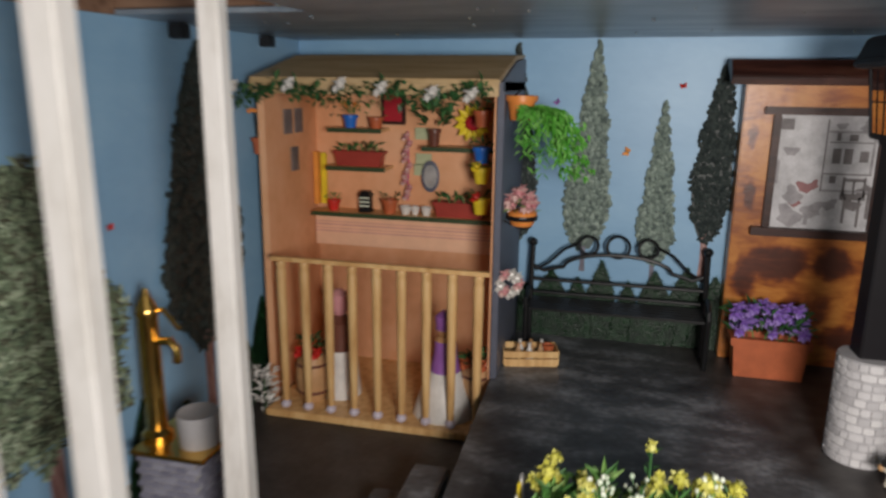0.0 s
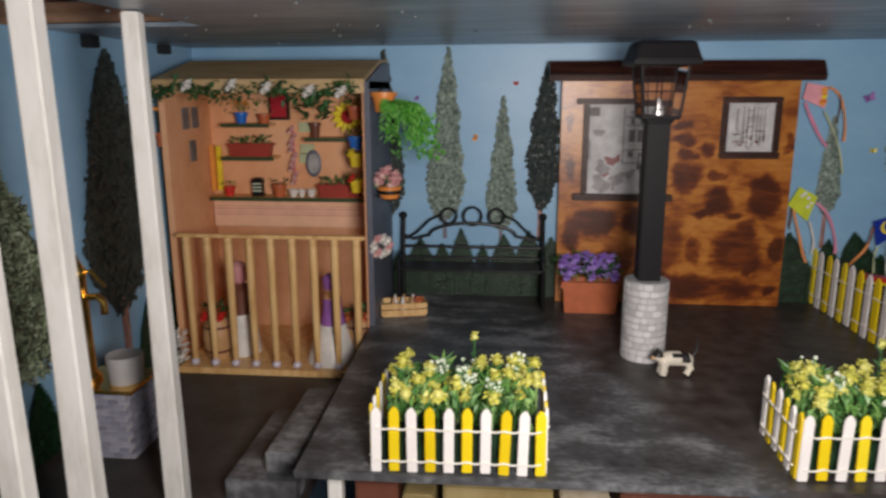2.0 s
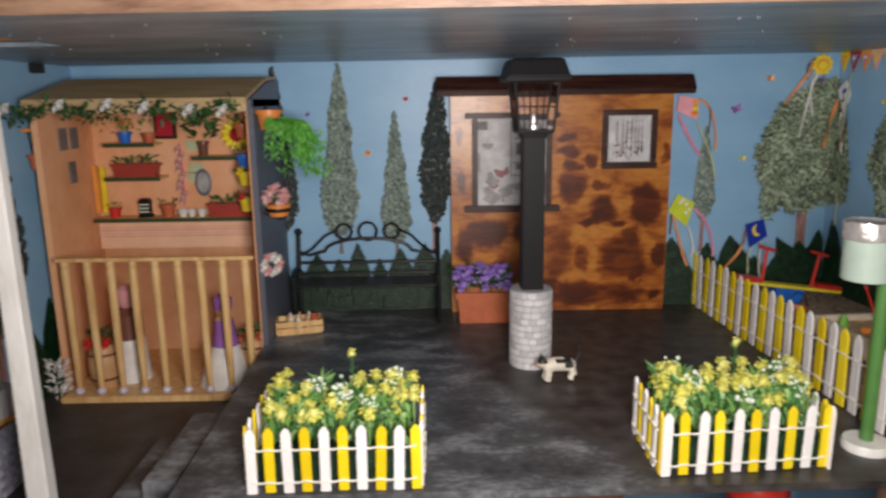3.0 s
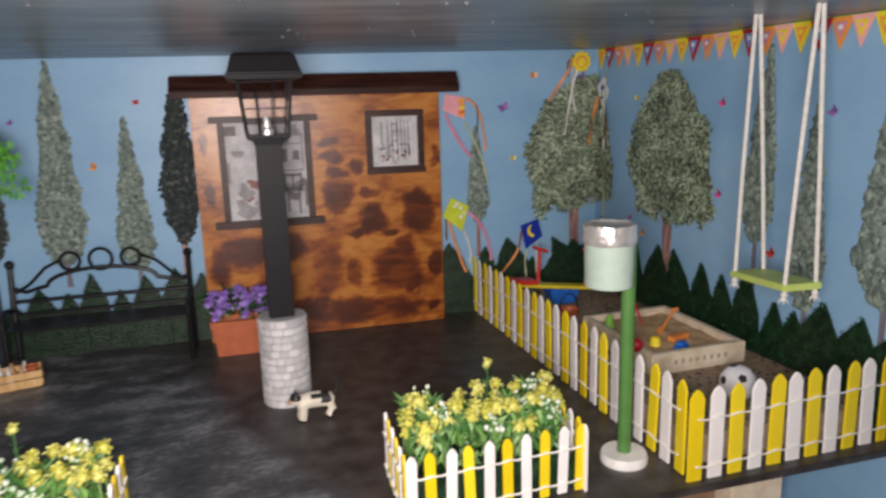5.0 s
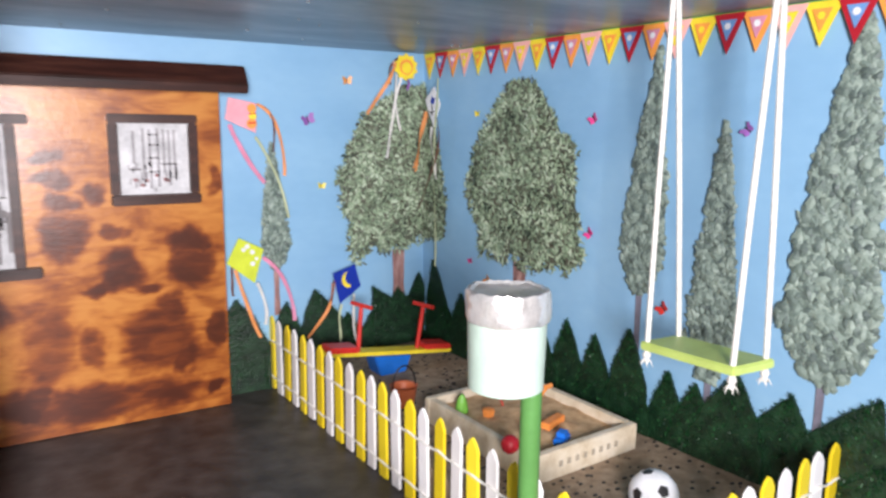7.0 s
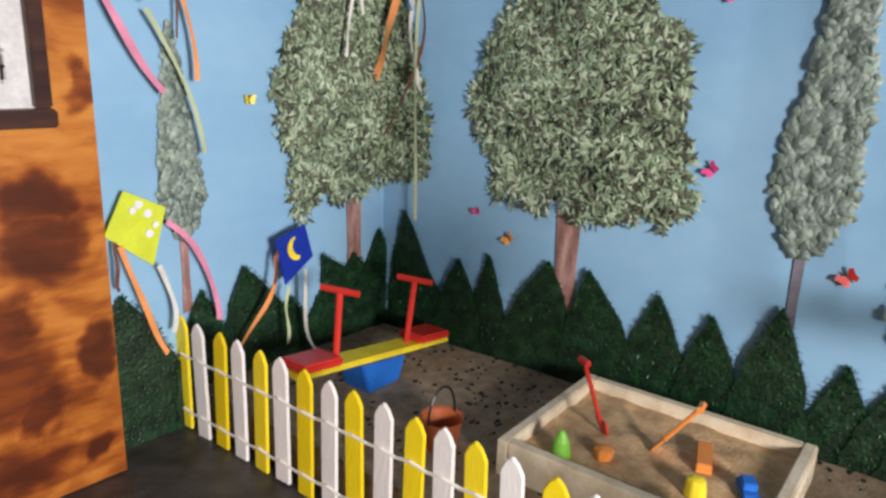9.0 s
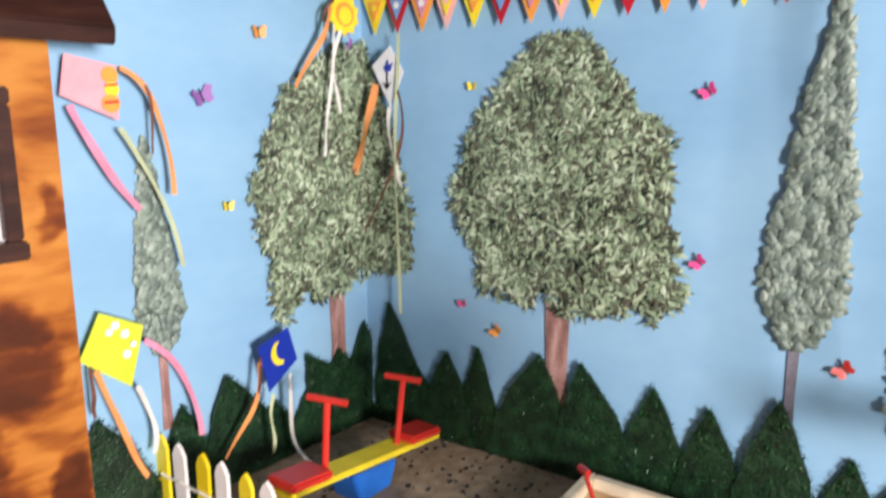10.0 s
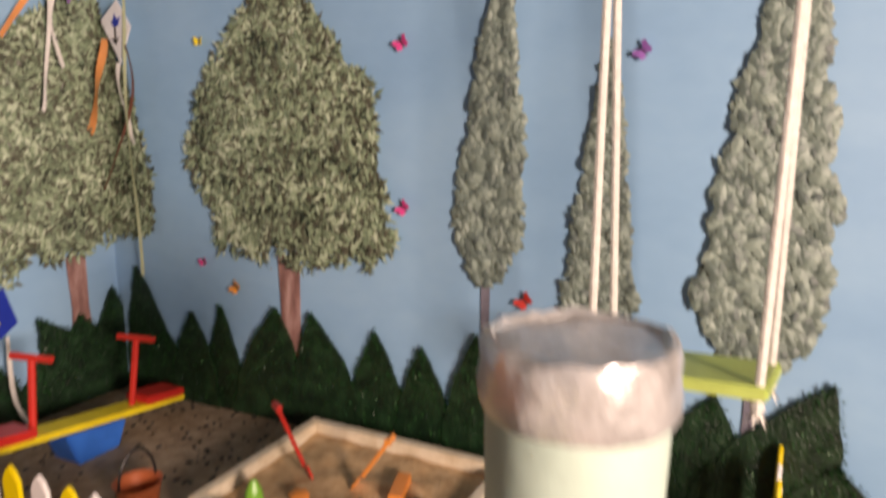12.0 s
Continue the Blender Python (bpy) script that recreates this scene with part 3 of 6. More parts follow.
mural_tree("L", 0.420, 0.018, 0.250, 0.098, "round", TREEUNDER, DAUBSAGE, TRUNK, -0.060, 0.008, -0.010, 1500, 0.010, 12, "leafy sage-green tree painted on the side wall")
mural_tree("L", 0.630, 0.040, 0.340, 0.072, "column", DARKUNDER, DAUBDARK, TRUNK, -0.055, 0.008, 0.012, 900, 0.009, 13, "tall dark tree painted on the side wall")


def hedge_leaf(side, u, z0, z1, w, lean=0.0, round_=0.0):
    """One rounded, pointed clump of the cut-out hedge: its outline along the wall and up."""
    h = z1 - z0
    pts = []
    steps = [i / 15 for i in range(16)]
    for t in steps:
        pts.append((w * (1 - t ** (2.3 + round_)) * (1 + 0.05 * math.sin(t * 23 + u * 90)) + lean * t * t, h * t))
    for t in reversed(steps[:-1]):
        pts.append((-w * (1 - t ** (2.0 + round_)) * (1 + 0.05 * math.sin(t * 27 + u * 70)) + lean * t * t, h * t))
    return pts


def hedge(side, clumps, z0, label):
    """Felt clumps with a fringe of short fibres round their outlines and over their faces."""
    h = thing("hedge", tuple(on_wall(side, clumps[0][0], z0)), label, "hedge", kind="")
    o = Vector(h.location)
    r = random.Random(3)
    a, nrm = along(side), inward(side)
    fibres = Shape()
    for i, (u, z1, w, lean) in enumerate(clumps):
        rd = 0.1 + 0.6 * r.random()
        pts = hedge_leaf(side, u, z0, z1, w * 1.15, lean, rd)
        d = 0.0010 + 0.0012 * (i % 3)
        b = on_wall(side, u, z0) - o
        part("hedge_clump", Shape().slab([b + a * x + Vector((0, 0, z)) + nrm * d for x, z in pts], nrm * 0.0022), HEDGE, h)
        for (x0, y0), (x1, y1) in zip(pts, pts[1:]):
            for k in range(7):
                q = r.random()
                x, z = x0 + (x1 - x0) * q, y0 + (y1 - y0) * q
                way = a * (y1 - y0) - Vector((0, 0, x1 - x0))
                way = way.normalized() + Vector((0, 0, r.gauss(0.5, 0.6))) + a * r.gauss(0, 0.5) + nrm * r.uniform(0, 0.6)
                fibres.leaf(b + a * x + Vector((0, 0, z)) + nrm * (d + 0.0016), way, r.uniform(0.0018, 0.0042), 0.0013, 0.2)
        for k in range(260):
            t, q = r.random() ** 0.8, r.uniform(-1, 1)
            x = q * w * 1.1 * (1 - t ** 2.1) + lean * t * t
            fibres.leaf(b + a * x + Vector((0, 0, t * (z1 - z0))) + nrm * (d + 0.0020), a * r.gauss(0, 0.8) + Vector((0, 0, r.gauss(0.3, 0.8))) + nrm * 0.7, r.uniform(0.002, 0.0045), 0.0014, 0.3)
    part("felt_fibre", fibres, FIBRE, h, kind="stuff")
    us = [q[0] for q in clumps]
    top = z0 + 0.5 * (min(q[1] for q in clumps) - z0)
    band = Shape().slab([on_wall(side, us[0], z0, 0.0008) - o, on_wall(side, us[-1], z0, 0.0008) - o, on_wall(side, us[-1], top, 0.0008) - o, on_wall(side, us[0], top, 0.0008) - o], nrm * 0.0006)
    part("hedge_band", band, HEDGE, h)
    g = Shape()
    for i in range(22 * len(clumps)):
        u, z1, w, lean = r.choice(clumps)
        p = on_wall(side, u, z0) + a * r.uniform(-w, w) * 0.6 + Vector((0, 0, r.uniform(0.02, 0.6) * (z1 - z0))) + nrm * 0.0070
        g.leaf(p - o, (r.uniform(-1, 1), r.uniform(-1, 1), r.uniform(-1, 1)), 0.0012, 0.0009)
    part("glitter", g, GLITTER, h, kind="stuff")
    return h


HL = "dark green glittering felt hedge cut-out along the wall"
hedge("R", [(0.836, 0.128, 0.024, -0.012), (0.820, 0.080, 0.022, 0.0), (0.792, 0.099, 0.021, 0.001), (0.764, 0.106, 0.017, -0.001), (0.724, 0.111, 0.028, 0.010), (0.670, 0.111, 0.028, -0.013), (0.634, 0.104, 0.024, 0.0), (0.598, 0.099, 0.020, -0.001), (0.561, 0.114, 0.022, 0.0), (0.524, 0.087, 0.019, 0.002), (0.500, 0.085, 0.018, 0.004), (0.470, 0.103, 0.028, 0.008), (0.436, 0.099, 0.030, 0.014), (0.400, 0.114, 0.034, 0.034), (0.366, 0.070, 0.030, 0.006)], 0.0, HL)
hedge("B", [(0.517, 0.102, 0.034, 0.0), (0.570, 0.093, 0.020, 0.0), (0.616, 0.104, 0.030, -0.014), (0.642, 0.072, 0.024, 0.0), (0.680, 0.079, 0.026, 0.0), (0.712, 0.100, 0.030, -0.040), (0.712, 0.094, 0.036, -0.006), (0.732, 0.110, 0.022, 0.002)], 0.0, HL)
hedge("B", [(-0.035, 0.066, 0.024, 0.0), (-0.006, 0.085, 0.022, 0.0), (0.026, 0.078, 0.016, 0.0), (0.054, 0.100, 0.020, 0.0), (0.086, 0.076, 0.014, 0.0), (0.117, 0.092, 0.022, 0.0), (0.153, 0.098, 0.026, 0.0), (0.185, 0.090, 0.022, 0.0)], 0.0, HL)
hedge("L", [(0.36, 0.0, 0.02, 0.0), (0.40, -0.02, 0.03, 0.01), (0.46, 0.02, 0.02, 0.0), (0.52, 0.03, 0.022, 0.0), (0.58, 0.0, 0.02, 0.0), (0.68, 0.045, 0.030, 0.0), (0.74, 0.06, 0.03, 0.0)], LOW, "dark green pointed shrubs along the side wall")


def butterfly(side, u, z, size, mat, turn):
    a, nrm = along(side), inward(side)
    o = on_wall(side, u, z, 0.002)
    b = thing("butterfly", tuple(o), {RED: "tiny red", CARDORANGE: "tiny orange", VIOLET: "tiny violet", MAGENTA: "tiny magenta", CARDYELLOW: "tiny yellow"}[mat] + " butterfly sticker on the sky-blue wall", "butterfly", "butterflies on the walls")
    q = Matrix.Rotation(turn, 3, nrm)
    for sx in (-1, 1):
        w = [(0, 0.15), (sx * 0.55, 0.75), (sx * 0.95, 0.55), (sx * 0.7, 0.05), (sx * 0.75, -0.45), (sx * 0.3, -0.6), (0, -0.15)]
        s = Shape().slab([q @ (a * x * size + Vector((0, 0, y * size)) + nrm * abs(x) * size * 0.45) for x, y in w], nrm * 0.0004)
        part("wing", s, mat, b)
    part("body", Shape().tube([q @ Vector((0, 0, -0.5 * size)) + nrm * 0.0006, q @ Vector((0, 0, 0.6 * size)) + nrm * 0.0006], 0.0005, 5), FURBLACK, b)


for side, u, z, size, mat, turn in (
        ("B", 0.644, 0.329, 0.009, CARDORANGE, 0.1), ("B", 0.599, 0.287, 0.012, VIOLET, 0.4), ("B", 0.613, 0.217, 0.007, CARDYELLOW, 0.0),
        ("B", 0.074, 0.232, 0.008, CARDORANGE, 1.2), ("B", 0.130, 0.307, 0.006, RED, 0.2), ("B", -0.009, 0.287, 0.006, VIOLET, 0.7),
        ("R", 0.771, 0.295, 0.006, CARDYELLOW, 0.0), ("R", 0.613, 0.289, 0.008, MAGENTA, 0.6), ("R", 0.612, 0.189, 0.008, MAGENTA, 0.9),
        ("R", 0.778, 0.138, 0.006, MAGENTA, 0.3), ("R", 0.749, 0.122, 0.008, CARDORANGE, 0.9), ("R", 0.531, 0.138, 0.009, RED, 0.8), ("R", 0.471, 0.281, 0.008, VIOLET, 0.9),
        ("L", 0.369, 0.307, 0.006, RED, 0.4), ("L", 0.344, 0.272, 0.007, RED, 1.0), ("L", 0.50, 0.19, 0.006, RED, 0.2)):
    butterfly(side, u, z, size * 0.70, mat, turn)

stones = Shape()
for i in range(60):
    p = (rnd.uniform(-0.3, 0.74), rnd.uniform(0.36, 0.84), 0)
    p = (p[0], p[1], zc(p[0]) - 0.001)
    stones.ball(p, rnd.uniform(0.0010, 0.0019), 5, (1, 1, 0.6))
solid("ceiling_stones", stones, GLITTER, "small silver glitter stones on the painted ceiling", "glitter", kind="stuff")

# ---- shed ----
# each burnt stone: x, z, half width, half height
STONES = (
    (0.356, 0.252, 0.0098, 0.0066), (0.357, 0.231, 0.0166, 0.0066), (0.389, 0.218, 0.0121, 0.01), (0.362, 0.213, 0.0106, 0.0083), (0.362, 0.18, 0.0166, 0.0208), (0.403, 0.184, 0.0136, 0.0066),
    (0.407, 0.145, 0.0166, 0.0183), (0.386, 0.135, 0.0106, 0.0075), (0.428, 0.131, 0.0121, 0.006), (0.464, 0.173, 0.0151, 0.0133), (0.468, 0.146, 0.0181, 0.0191), (0.45, 0.111, 0.0166, 0.0116),
    (0.344, 0.082, 0.0226, 0.0349), (0.38, 0.077, 0.0121, 0.0199), (0.436, 0.078, 0.0287, 0.0299), (0.459, 0.055, 0.0121, 0.0149), (0.397, 0.027, 0.0604, 0.0158), (0.491, 0.023, 0.0068, 0.0066),
    (0.494, 0.228, 0.0068, 0.0108), (0.492, 0.082, 0.0085, 0.0149), (0.332, 0.042, 0.0151, 0.01), (0.244, 0.116, 0.03, 0.018), (0.214, 0.1, 0.014, 0.022), (0.222, 0.052, 0.022, 0.014),
    (0.278, 0.062, 0.026, 0.018), (0.3, 0.118, 0.014, 0.016), (0.322, 0.034, 0.024, 0.012), (0.206, 0.19, 0.006, 0.014), (0.204, 0.255, 0.006, 0.012))


def shed():
    s = thing("shed", (0.192, 0.85, 0), "scorched honey-brown wooden shed front with dark roof", "shed")
    o = Vector(s.location)

    def bx(lo, hi):
        return Shape().box(Vector(lo) - o, Vector(hi) - o)

    part("wall", bx((0.192, 0.8468, 0.0), (0.502, YB - 0.001, 0.312)), STAINED, s, "honey wood with scorched brown stones", bevel=0.001)
    face = Shape()
    N, M = 150, 150
    burn = []
    for i in range(N + 1):
        for j in range(M + 1):
            x, z = 0.193 + 0.308 * i / N, 0.001 + 0.310 * j / M
            face.v.append((x - o.x, 0.8455 - o.y, z - o.z))
            wx = x + 0.011 * noise.noise(Vector((x * 38, z * 38, 1))) + 0.0036 * noise.noise(Vector((x * 160, z * 160, 4)))
            wz = z + 0.009 * noise.noise(Vector((x * 38, z * 38, 7))) + 0.0030 * noise.noise(Vector((x * 160, z * 160, 9)))
            v = 0.0
            for k, (cx, cz, hw, hh) in enumerate(STONES):
                d = math.hypot((wx - cx) / hw, (wz - cz) / hh)
                if d < 1.5:
                    q = min(1.0, max(0.0, (1.42 - d) / 0.75))
                    v = max(v, q * q * (3 - 2 * q) * (0.78 + 0.30 * noise.noise(Vector((k * 3.7, 2, 0)))))
            burn.append(v)
    face.f = [(i * (M + 1) + j, (i + 1) * (M + 1) + j, (i + 1) * (M + 1) + j + 1, i * (M + 1) + j + 1) for i in range(N) for j in range(M)]
    panel = part("front_panel", face, STAINED, s, "honey wood panel with scorched brown stone shapes")
    panel.data.attributes.new("scorch", "FLOAT", "POINT").data.foreach_set("value", burn)
    roof = Shape().slab([Vector(p) - o for p in ((0.173, 0.822, 0.309), (0.173, 0.868, 0.331), (0.173, 0.871, 0.337), (0.173, 0.832, 0.335), (0.173, 0.820, 0.318))], (0.350, 0, 0))
    part("roof", roof, DARKWOOD, s, "glossy dark stained roof board", bevel=0.001)
    for name, x0, x1, z0, z1, bars in (("window_large", 0.212, 0.343, 0.152, 0.287, True), ("window_small", 0.403, 0.479, 0.211, 0.289, False)):
        w = part("window", bx((x0 + (0.011 if bars else 0.004), 0.8445, z0 + 0.003), (x1 - (0.011 if bars else 0.004), 0.8454, z1 - 0.004)), PAPER, s, "white printed interior picture as window pane")
        f = 0.008
        y0 = 0.838
        ext = 0.006 if bars else 0.0
        part("frame_rail", bx((x0 - ext * 0, y0, z1 - f), (x1, 0.847, z1)), DARKWOOD, w, bevel=0.001)
        part("sill", bx((x0 - ext * 0.3, y0 - 0.004, z0 - 0.003), (x1 + ext * 0.3, 0.847, z0 + f - 0.002)), DARKWOOD, w, bevel=0.001)
        part("frame_post", bx((x0 + ext * 1.6, y0 + 0.001, z0 + f - 0.002), (x0 + ext * 1.6 + f, 0.847, z1 - f)), DARKWOOD, w, bevel=0.001)
        part("frame_post", bx((x1 - ext * 1.6 - f, y0 + 0.001, z0 + f - 0.002), (x1 - ext * 1.6, 0.847, z1 - f)), DARKWOOD, w, bevel=0.001)
        g, pk, mid = Shape(), Shape(), Shape()
        W, H = x1 - x0 - 0.03, z1 - z0 - 0.02

        def at(a, b, c, d, q):
            q.box(Vector((x0 + 0.015 + W * a, 0.8436, z0 + 0.008 + H * b)) - o, Vector((x0 + 0.015 + W * c, 0.8444, z0 + 0.008 + H * d)) - o)
        if bars:
            for a, b, c, d in ((0.0, 0.90, 0.16, 1.0), (0.56, 0.60, 0.64, 0.74), (0.67, 0.60, 0.75, 0.74), (0.50, 0.50, 0.95, 0.512), (0.52, 0.79, 0.93, 0.80), (0.48, 0.34, 0.493, 1.0), (0.58, 0.81, 0.62, 0.88), (0.70, 0.81, 0.78, 0.87), (0.82, 0.62, 0.90, 0.72), (0.56, 0.42, 0.62, 0.49), (0.72, 0.05, 0.745, 0.30), (0.86, 0.02, 0.885, 0.30), (0.68, 0.27, 0.92, 0.33), (0.69, 0.30, 0.715, 0.48), (0.89, 0.30, 0.915, 0.48), (0.71, 0.44, 0.90, 0.47), (0.79, 0.32, 0.81, 0.45), (0.94, 0.10, 0.99, 0.40)):
                at(a, b, c, d, g)
            for a, b, q, m in ((0.80, 0.22, 0.08, g), (0.90, 0.36, 0.06, g), (0.22, 0.30, 0.09, mid), (0.33, 0.37, 0.08, pk), (0.26, 0.24, 0.06, pk), (0.42, 0.40, 0.05, pk), (0.20, 0.10, 0.12, mid), (0.44, 0.16, 0.10, mid), (0.60, 0.22, 0.07, mid), (0.62, 0.94, 0.05, mid), (0.16, 0.70, 0.07, mid), (0.86, 0.94, 0.06, mid)):
                ph = a * 40
                m.slab([Vector((x0 + 0.015 + W * (a + q * math.cos(t) * (1 + 0.4 * math.sin(3 * t + ph))), 0.8444, z0 + 0.008 + H * (b + q * 0.8 * math.sin(t) * (1 + 0.4 * math.cos(2 * t + ph))))) - o for t in [i * 0.449 for i in range(14)]], (0, -0.0003 - 0.0001 * q, 0))
            for a, b, c, d in ((0.50, 0.34, 0.95, 0.36), (0.50, 0.88, 0.95, 0.90), (0.93, 0.50, 0.95, 0.90), (0.10, 0.05, 0.34, 0.07), (0.36, 0.02, 0.40, 0.14), (0.0, 0.40, 0.06, 0.62)):
                at(a, b, c, d, mid)
        else:
            for i in range(20):
                a, b = rnd.random() * 0.92, rnd.random() * 0.45
                at(a, b, a + rnd.uniform(0.02, 0.05), b + rnd.uniform(0.03, 0.12), mid)
            for a, b, d, m in ((0.28, 0.10, 0.99, mid), (0.40, 0.05, 0.98, mid), (0.55, 0.08, 0.99, mid), (0.66, 0.30, 0.98, mid), (0.76, 0.10, 0.97, mid), (0.86, 0.20, 0.97, mid), (0.10, 0.45, 0.95, mid)):
                at(a, b, a + 0.05, d, m)
            for b in (0.30, 0.52, 0.72, 0.88):
                at(0.40, b, 0.59, b + 0.03, mid)
            at(0.04, 0.34, 0.24, 0.37, g)
            at(0.62, 0.42, 0.94, 0.45, mid)
            for i in range(6):
                a, b = rnd.random() * 0.9, rnd.random() * 0.3
                at(a, b, a + 0.08, b + 0.05, pk)
        part("print_mid", mid, PAPERMID, w, kind="stuff")
        part("print_dark", g, PAPERGREY, w, kind="stuff")
        part("print_pink", pk, PAPERPINK, w, kind="stuff")


shed()

# ---- garden bench ----


def bench():
    b = thing("garden_bench", (0.072, 0.83, 0), "black wrought-iron garden bench before the painted hedge", "bench")
    L = 0.100
    for sx in (-1, 1):
        part("post", Shape().tube([(sx * L, 0.012, 0), (sx * L, 0.014, 0.07), (sx * L, 0.022, 0.118)], 0.0032, 8).ball((sx * L, 0.022, 0.122), 0.0055, 8), BLACK, b, smooth=True)
        part("leg", Shape().tube([(sx * L, -0.030, 0), (sx * L, -0.030, 0.060)], 0.0030, 8), BLACK, b, smooth=True)
        part("armrest", Shape().tube([(sx * L, 0.014, 0.068), (sx * L, -0.010, 0.074), (sx * L, -0.032, 0.066), (sx * L, -0.034, 0.058)], 0.0028, 8), BLACK, b, smooth=True)
    part("top_arch", Shape().tube([(-L, 0.020, 0.094), (-L * 0.85, 0.020, 0.088), (-L * 0.72, 0.020, 0.092), *[(L * 0.62 * math.cos(math.pi * (1 - i / 14)), 0.020, 0.094 + 0.018 * math.sin(math.pi * i / 14)) for i in range(15)], (L * 0.72, 0.020, 0.092), (L * 0.85, 0.020, 0.088), (L, 0.020, 0.094)], 0.0022, 7), BLACK, b, smooth=True)
    for cx, r0 in ((0.0, 0.013), (-0.034, 0.011), (0.034, 0.011)):
        part("scroll", Shape().tube([(cx + r0 * math.cos(2 * math.pi * i / 18), 0.020, 0.122 + r0 * math.sin(2 * math.pi * i / 18)) for i in range(19)], 0.0018, 6), BLACK, b, smooth=True)
    for z in (0.062, 0.078):
        part("rail", Shape().tube([(-L, 0.016, z), (L, 0.016, z)], 0.0022, 7), BLACK, b, smooth=True)
    for sx in (-1, 1):
        part("side_scroll", Shape().tube([(sx * (L - 0.004), 0.020, 0.088), (sx * L * 0.8, 0.020, 0.098), (sx * L * 0.62, 0.020, 0.116), (sx * L * 0.45, 0.020, 0.124)], 0.0018, 6), BLACK, b, smooth=True)
    for i in range(5):
        y = -0.028 + i * 0.010
        part("seat_slat", Shape().box((-L, y, 0.052), (L, y + 0.007, 0.0555)), BLACK, b, bevel=0.0008)


bench()

# ---- lamp post ----


def lamp():
    p = thing("garden_lamp", (0.278, 0.640, 0), "black plastic garden lantern on a brick-clad foot", "lamp", turn=2)
    foot = part("foot", Shape().lathe([(0.0236, 0), (0.0236, 0.092), (0.017, 0.0925)], n=28), MORTAR, p, "pale grey brick-printed cylinder foot", smooth=True)
    part("post", Shape().square([(0.0123, 0.088), (0.0120, 0.264), (0.0150, 0.266), (0.0150, 0.268)]), BLACKPLASTIC, p, bevel=0.0010)
    part("lantern_base", Shape().square([(0.0185, 0.2680), (0.0200, 0.2695), (0.0200, 0.2725)]), BLACKPLASTIC, p, bevel=0.0008)
    part("glass", Shape().square([(0.0182, 0.2728), (0.0232, 0.3215)]), CLEAR, p, "clear plastic lantern pane").visible_shadow = False
    for sx, sy in ((-1, -1), (1, -1), (1, 1), (-1, 1)):
        a, c = 0.0186, 0.0237
        part("corner_bar", Shape().tube([(sx * a, sy * a, 0.272), (sx * c, sy * c, 0.323)], 0.0015, 6), BLACKPLASTIC, p)
    for ang in range(4):
        m = Matrix.Rotation(ang * math.pi / 2, 3, "Z")
        for off in (-0.34, 0.34):
            part("pane_bar", Shape().tube([m @ Vector((off * 0.0190, -0.0189, 0.272)), m @ Vector((off * 0.0240, -0.0240, 0.322))], 0.0007, 5), BLACKPLASTIC, p)
        part("cross_bar", Shape().tube([m @ Vector((-0.0208, -0.0212, 0.297)), m @ Vector((0.0208, -0.0212, 0.297))], 0.0006, 5), BLACKPLASTIC, p)
    part("bulb_holder", Shape().lathe([(0.006, 0.2728), (0.006, 0.277), (0.003, 0.279), (0.003, 0.287), (0.0012, 0.290)], n=14), FOIL, p, "small silvery lamp holder", smooth=True)
    part("roof", Shape().square([(0.0300, 0.3225), (0.0340, 0.3240), (0.0345, 0.3285), (0.0325, 0.3305), (0.0285, 0.3440), (0.0265, 0.3470)]), BLACKPLASTIC, p, bevel=0.0013)
    return foot


lamp_foot = lamp()

# ---- steps and pedestal beside the stall ----
for i, (x0, x1, y0, y1, z1) in enumerate(((-0.125, -0.060, 0.405, 0.545, -0.038), (-0.092, -0.060, 0.420, 0.560, -0.018))):
    solid("step", Shape().box((x0, y0, LOW if i == 0 else -0.038), (x1, y1, z1)), SLATE, "dark slate-painted step up to the terrace", "step", "steps", bevel=0.0015)


def brick_rows(parent, spots, size, mat, name="brick"):
    me = Shape().box((-size[0] / 2, -size[1] / 2, -size[2] / 2), (size[0] / 2, size[1] / 2, size[2] / 2)).mesh(name, mat, 0.0006)
    for p, turn in spots:
        ob = new(name, me)
        ob.parent = parent
        ob.matrix_local = Matrix.Translation(p) @ Matrix.Rotation(turn, 4, "Z")


ped = thing("pedestal", (-0.272, 0.495, LOW), "blue-grey brick pedestal with a brass-edged top", "pedestal")
ped_core = part("core", Shape().box((-0.028, -0.026, 0), (0.028, 0.026, 0.070)), MORTAR, ped)
part("top", Shape().box((-0.034, -0.031, 0.070), (0.034, 0.031, 0.074)), BRASS, ped, "brass-edged top slab", bevel=0.001)
spots = []
for row in range(12):
    for k in range(5):
        x = -0.0215 + k * 0.0108 - (0.004 if row % 2 else 0)
        spots.append((Vector((x, -0.0265, 0.0035 + row * 0.0057)), 0))
        spots.append((Vector((0.0285, x, 0.0035 + row * 0.0057)), math.pi / 2))
brick_rows(ped, spots, (0.0097, 0.002, 0.0047), BLUEBRICK)
pump = thing("water_pump", (-0.298, 0.492, LOW + 0.074), "brass garden water pump on the pedestal", "pump")
part("column", Shape().lathe([(0.013, 0), (0.013, 0.004), (0.0085, 0.008), (0.0080, 0.105), (0.0095, 0.110), (0.0080, 0.114), (0.0035, 0.124), (0.0015, 0.130)], n=16), BRASS, pump, smooth=True)
part("spout", Shape().tube([(0.006, 0, 0.086), (0.020, -0.002, 0.088), (0.026, -0.002, 0.082), (0.026, -0.002, 0.070)], 0.0036, 9), BRASS, pump, smooth=True)
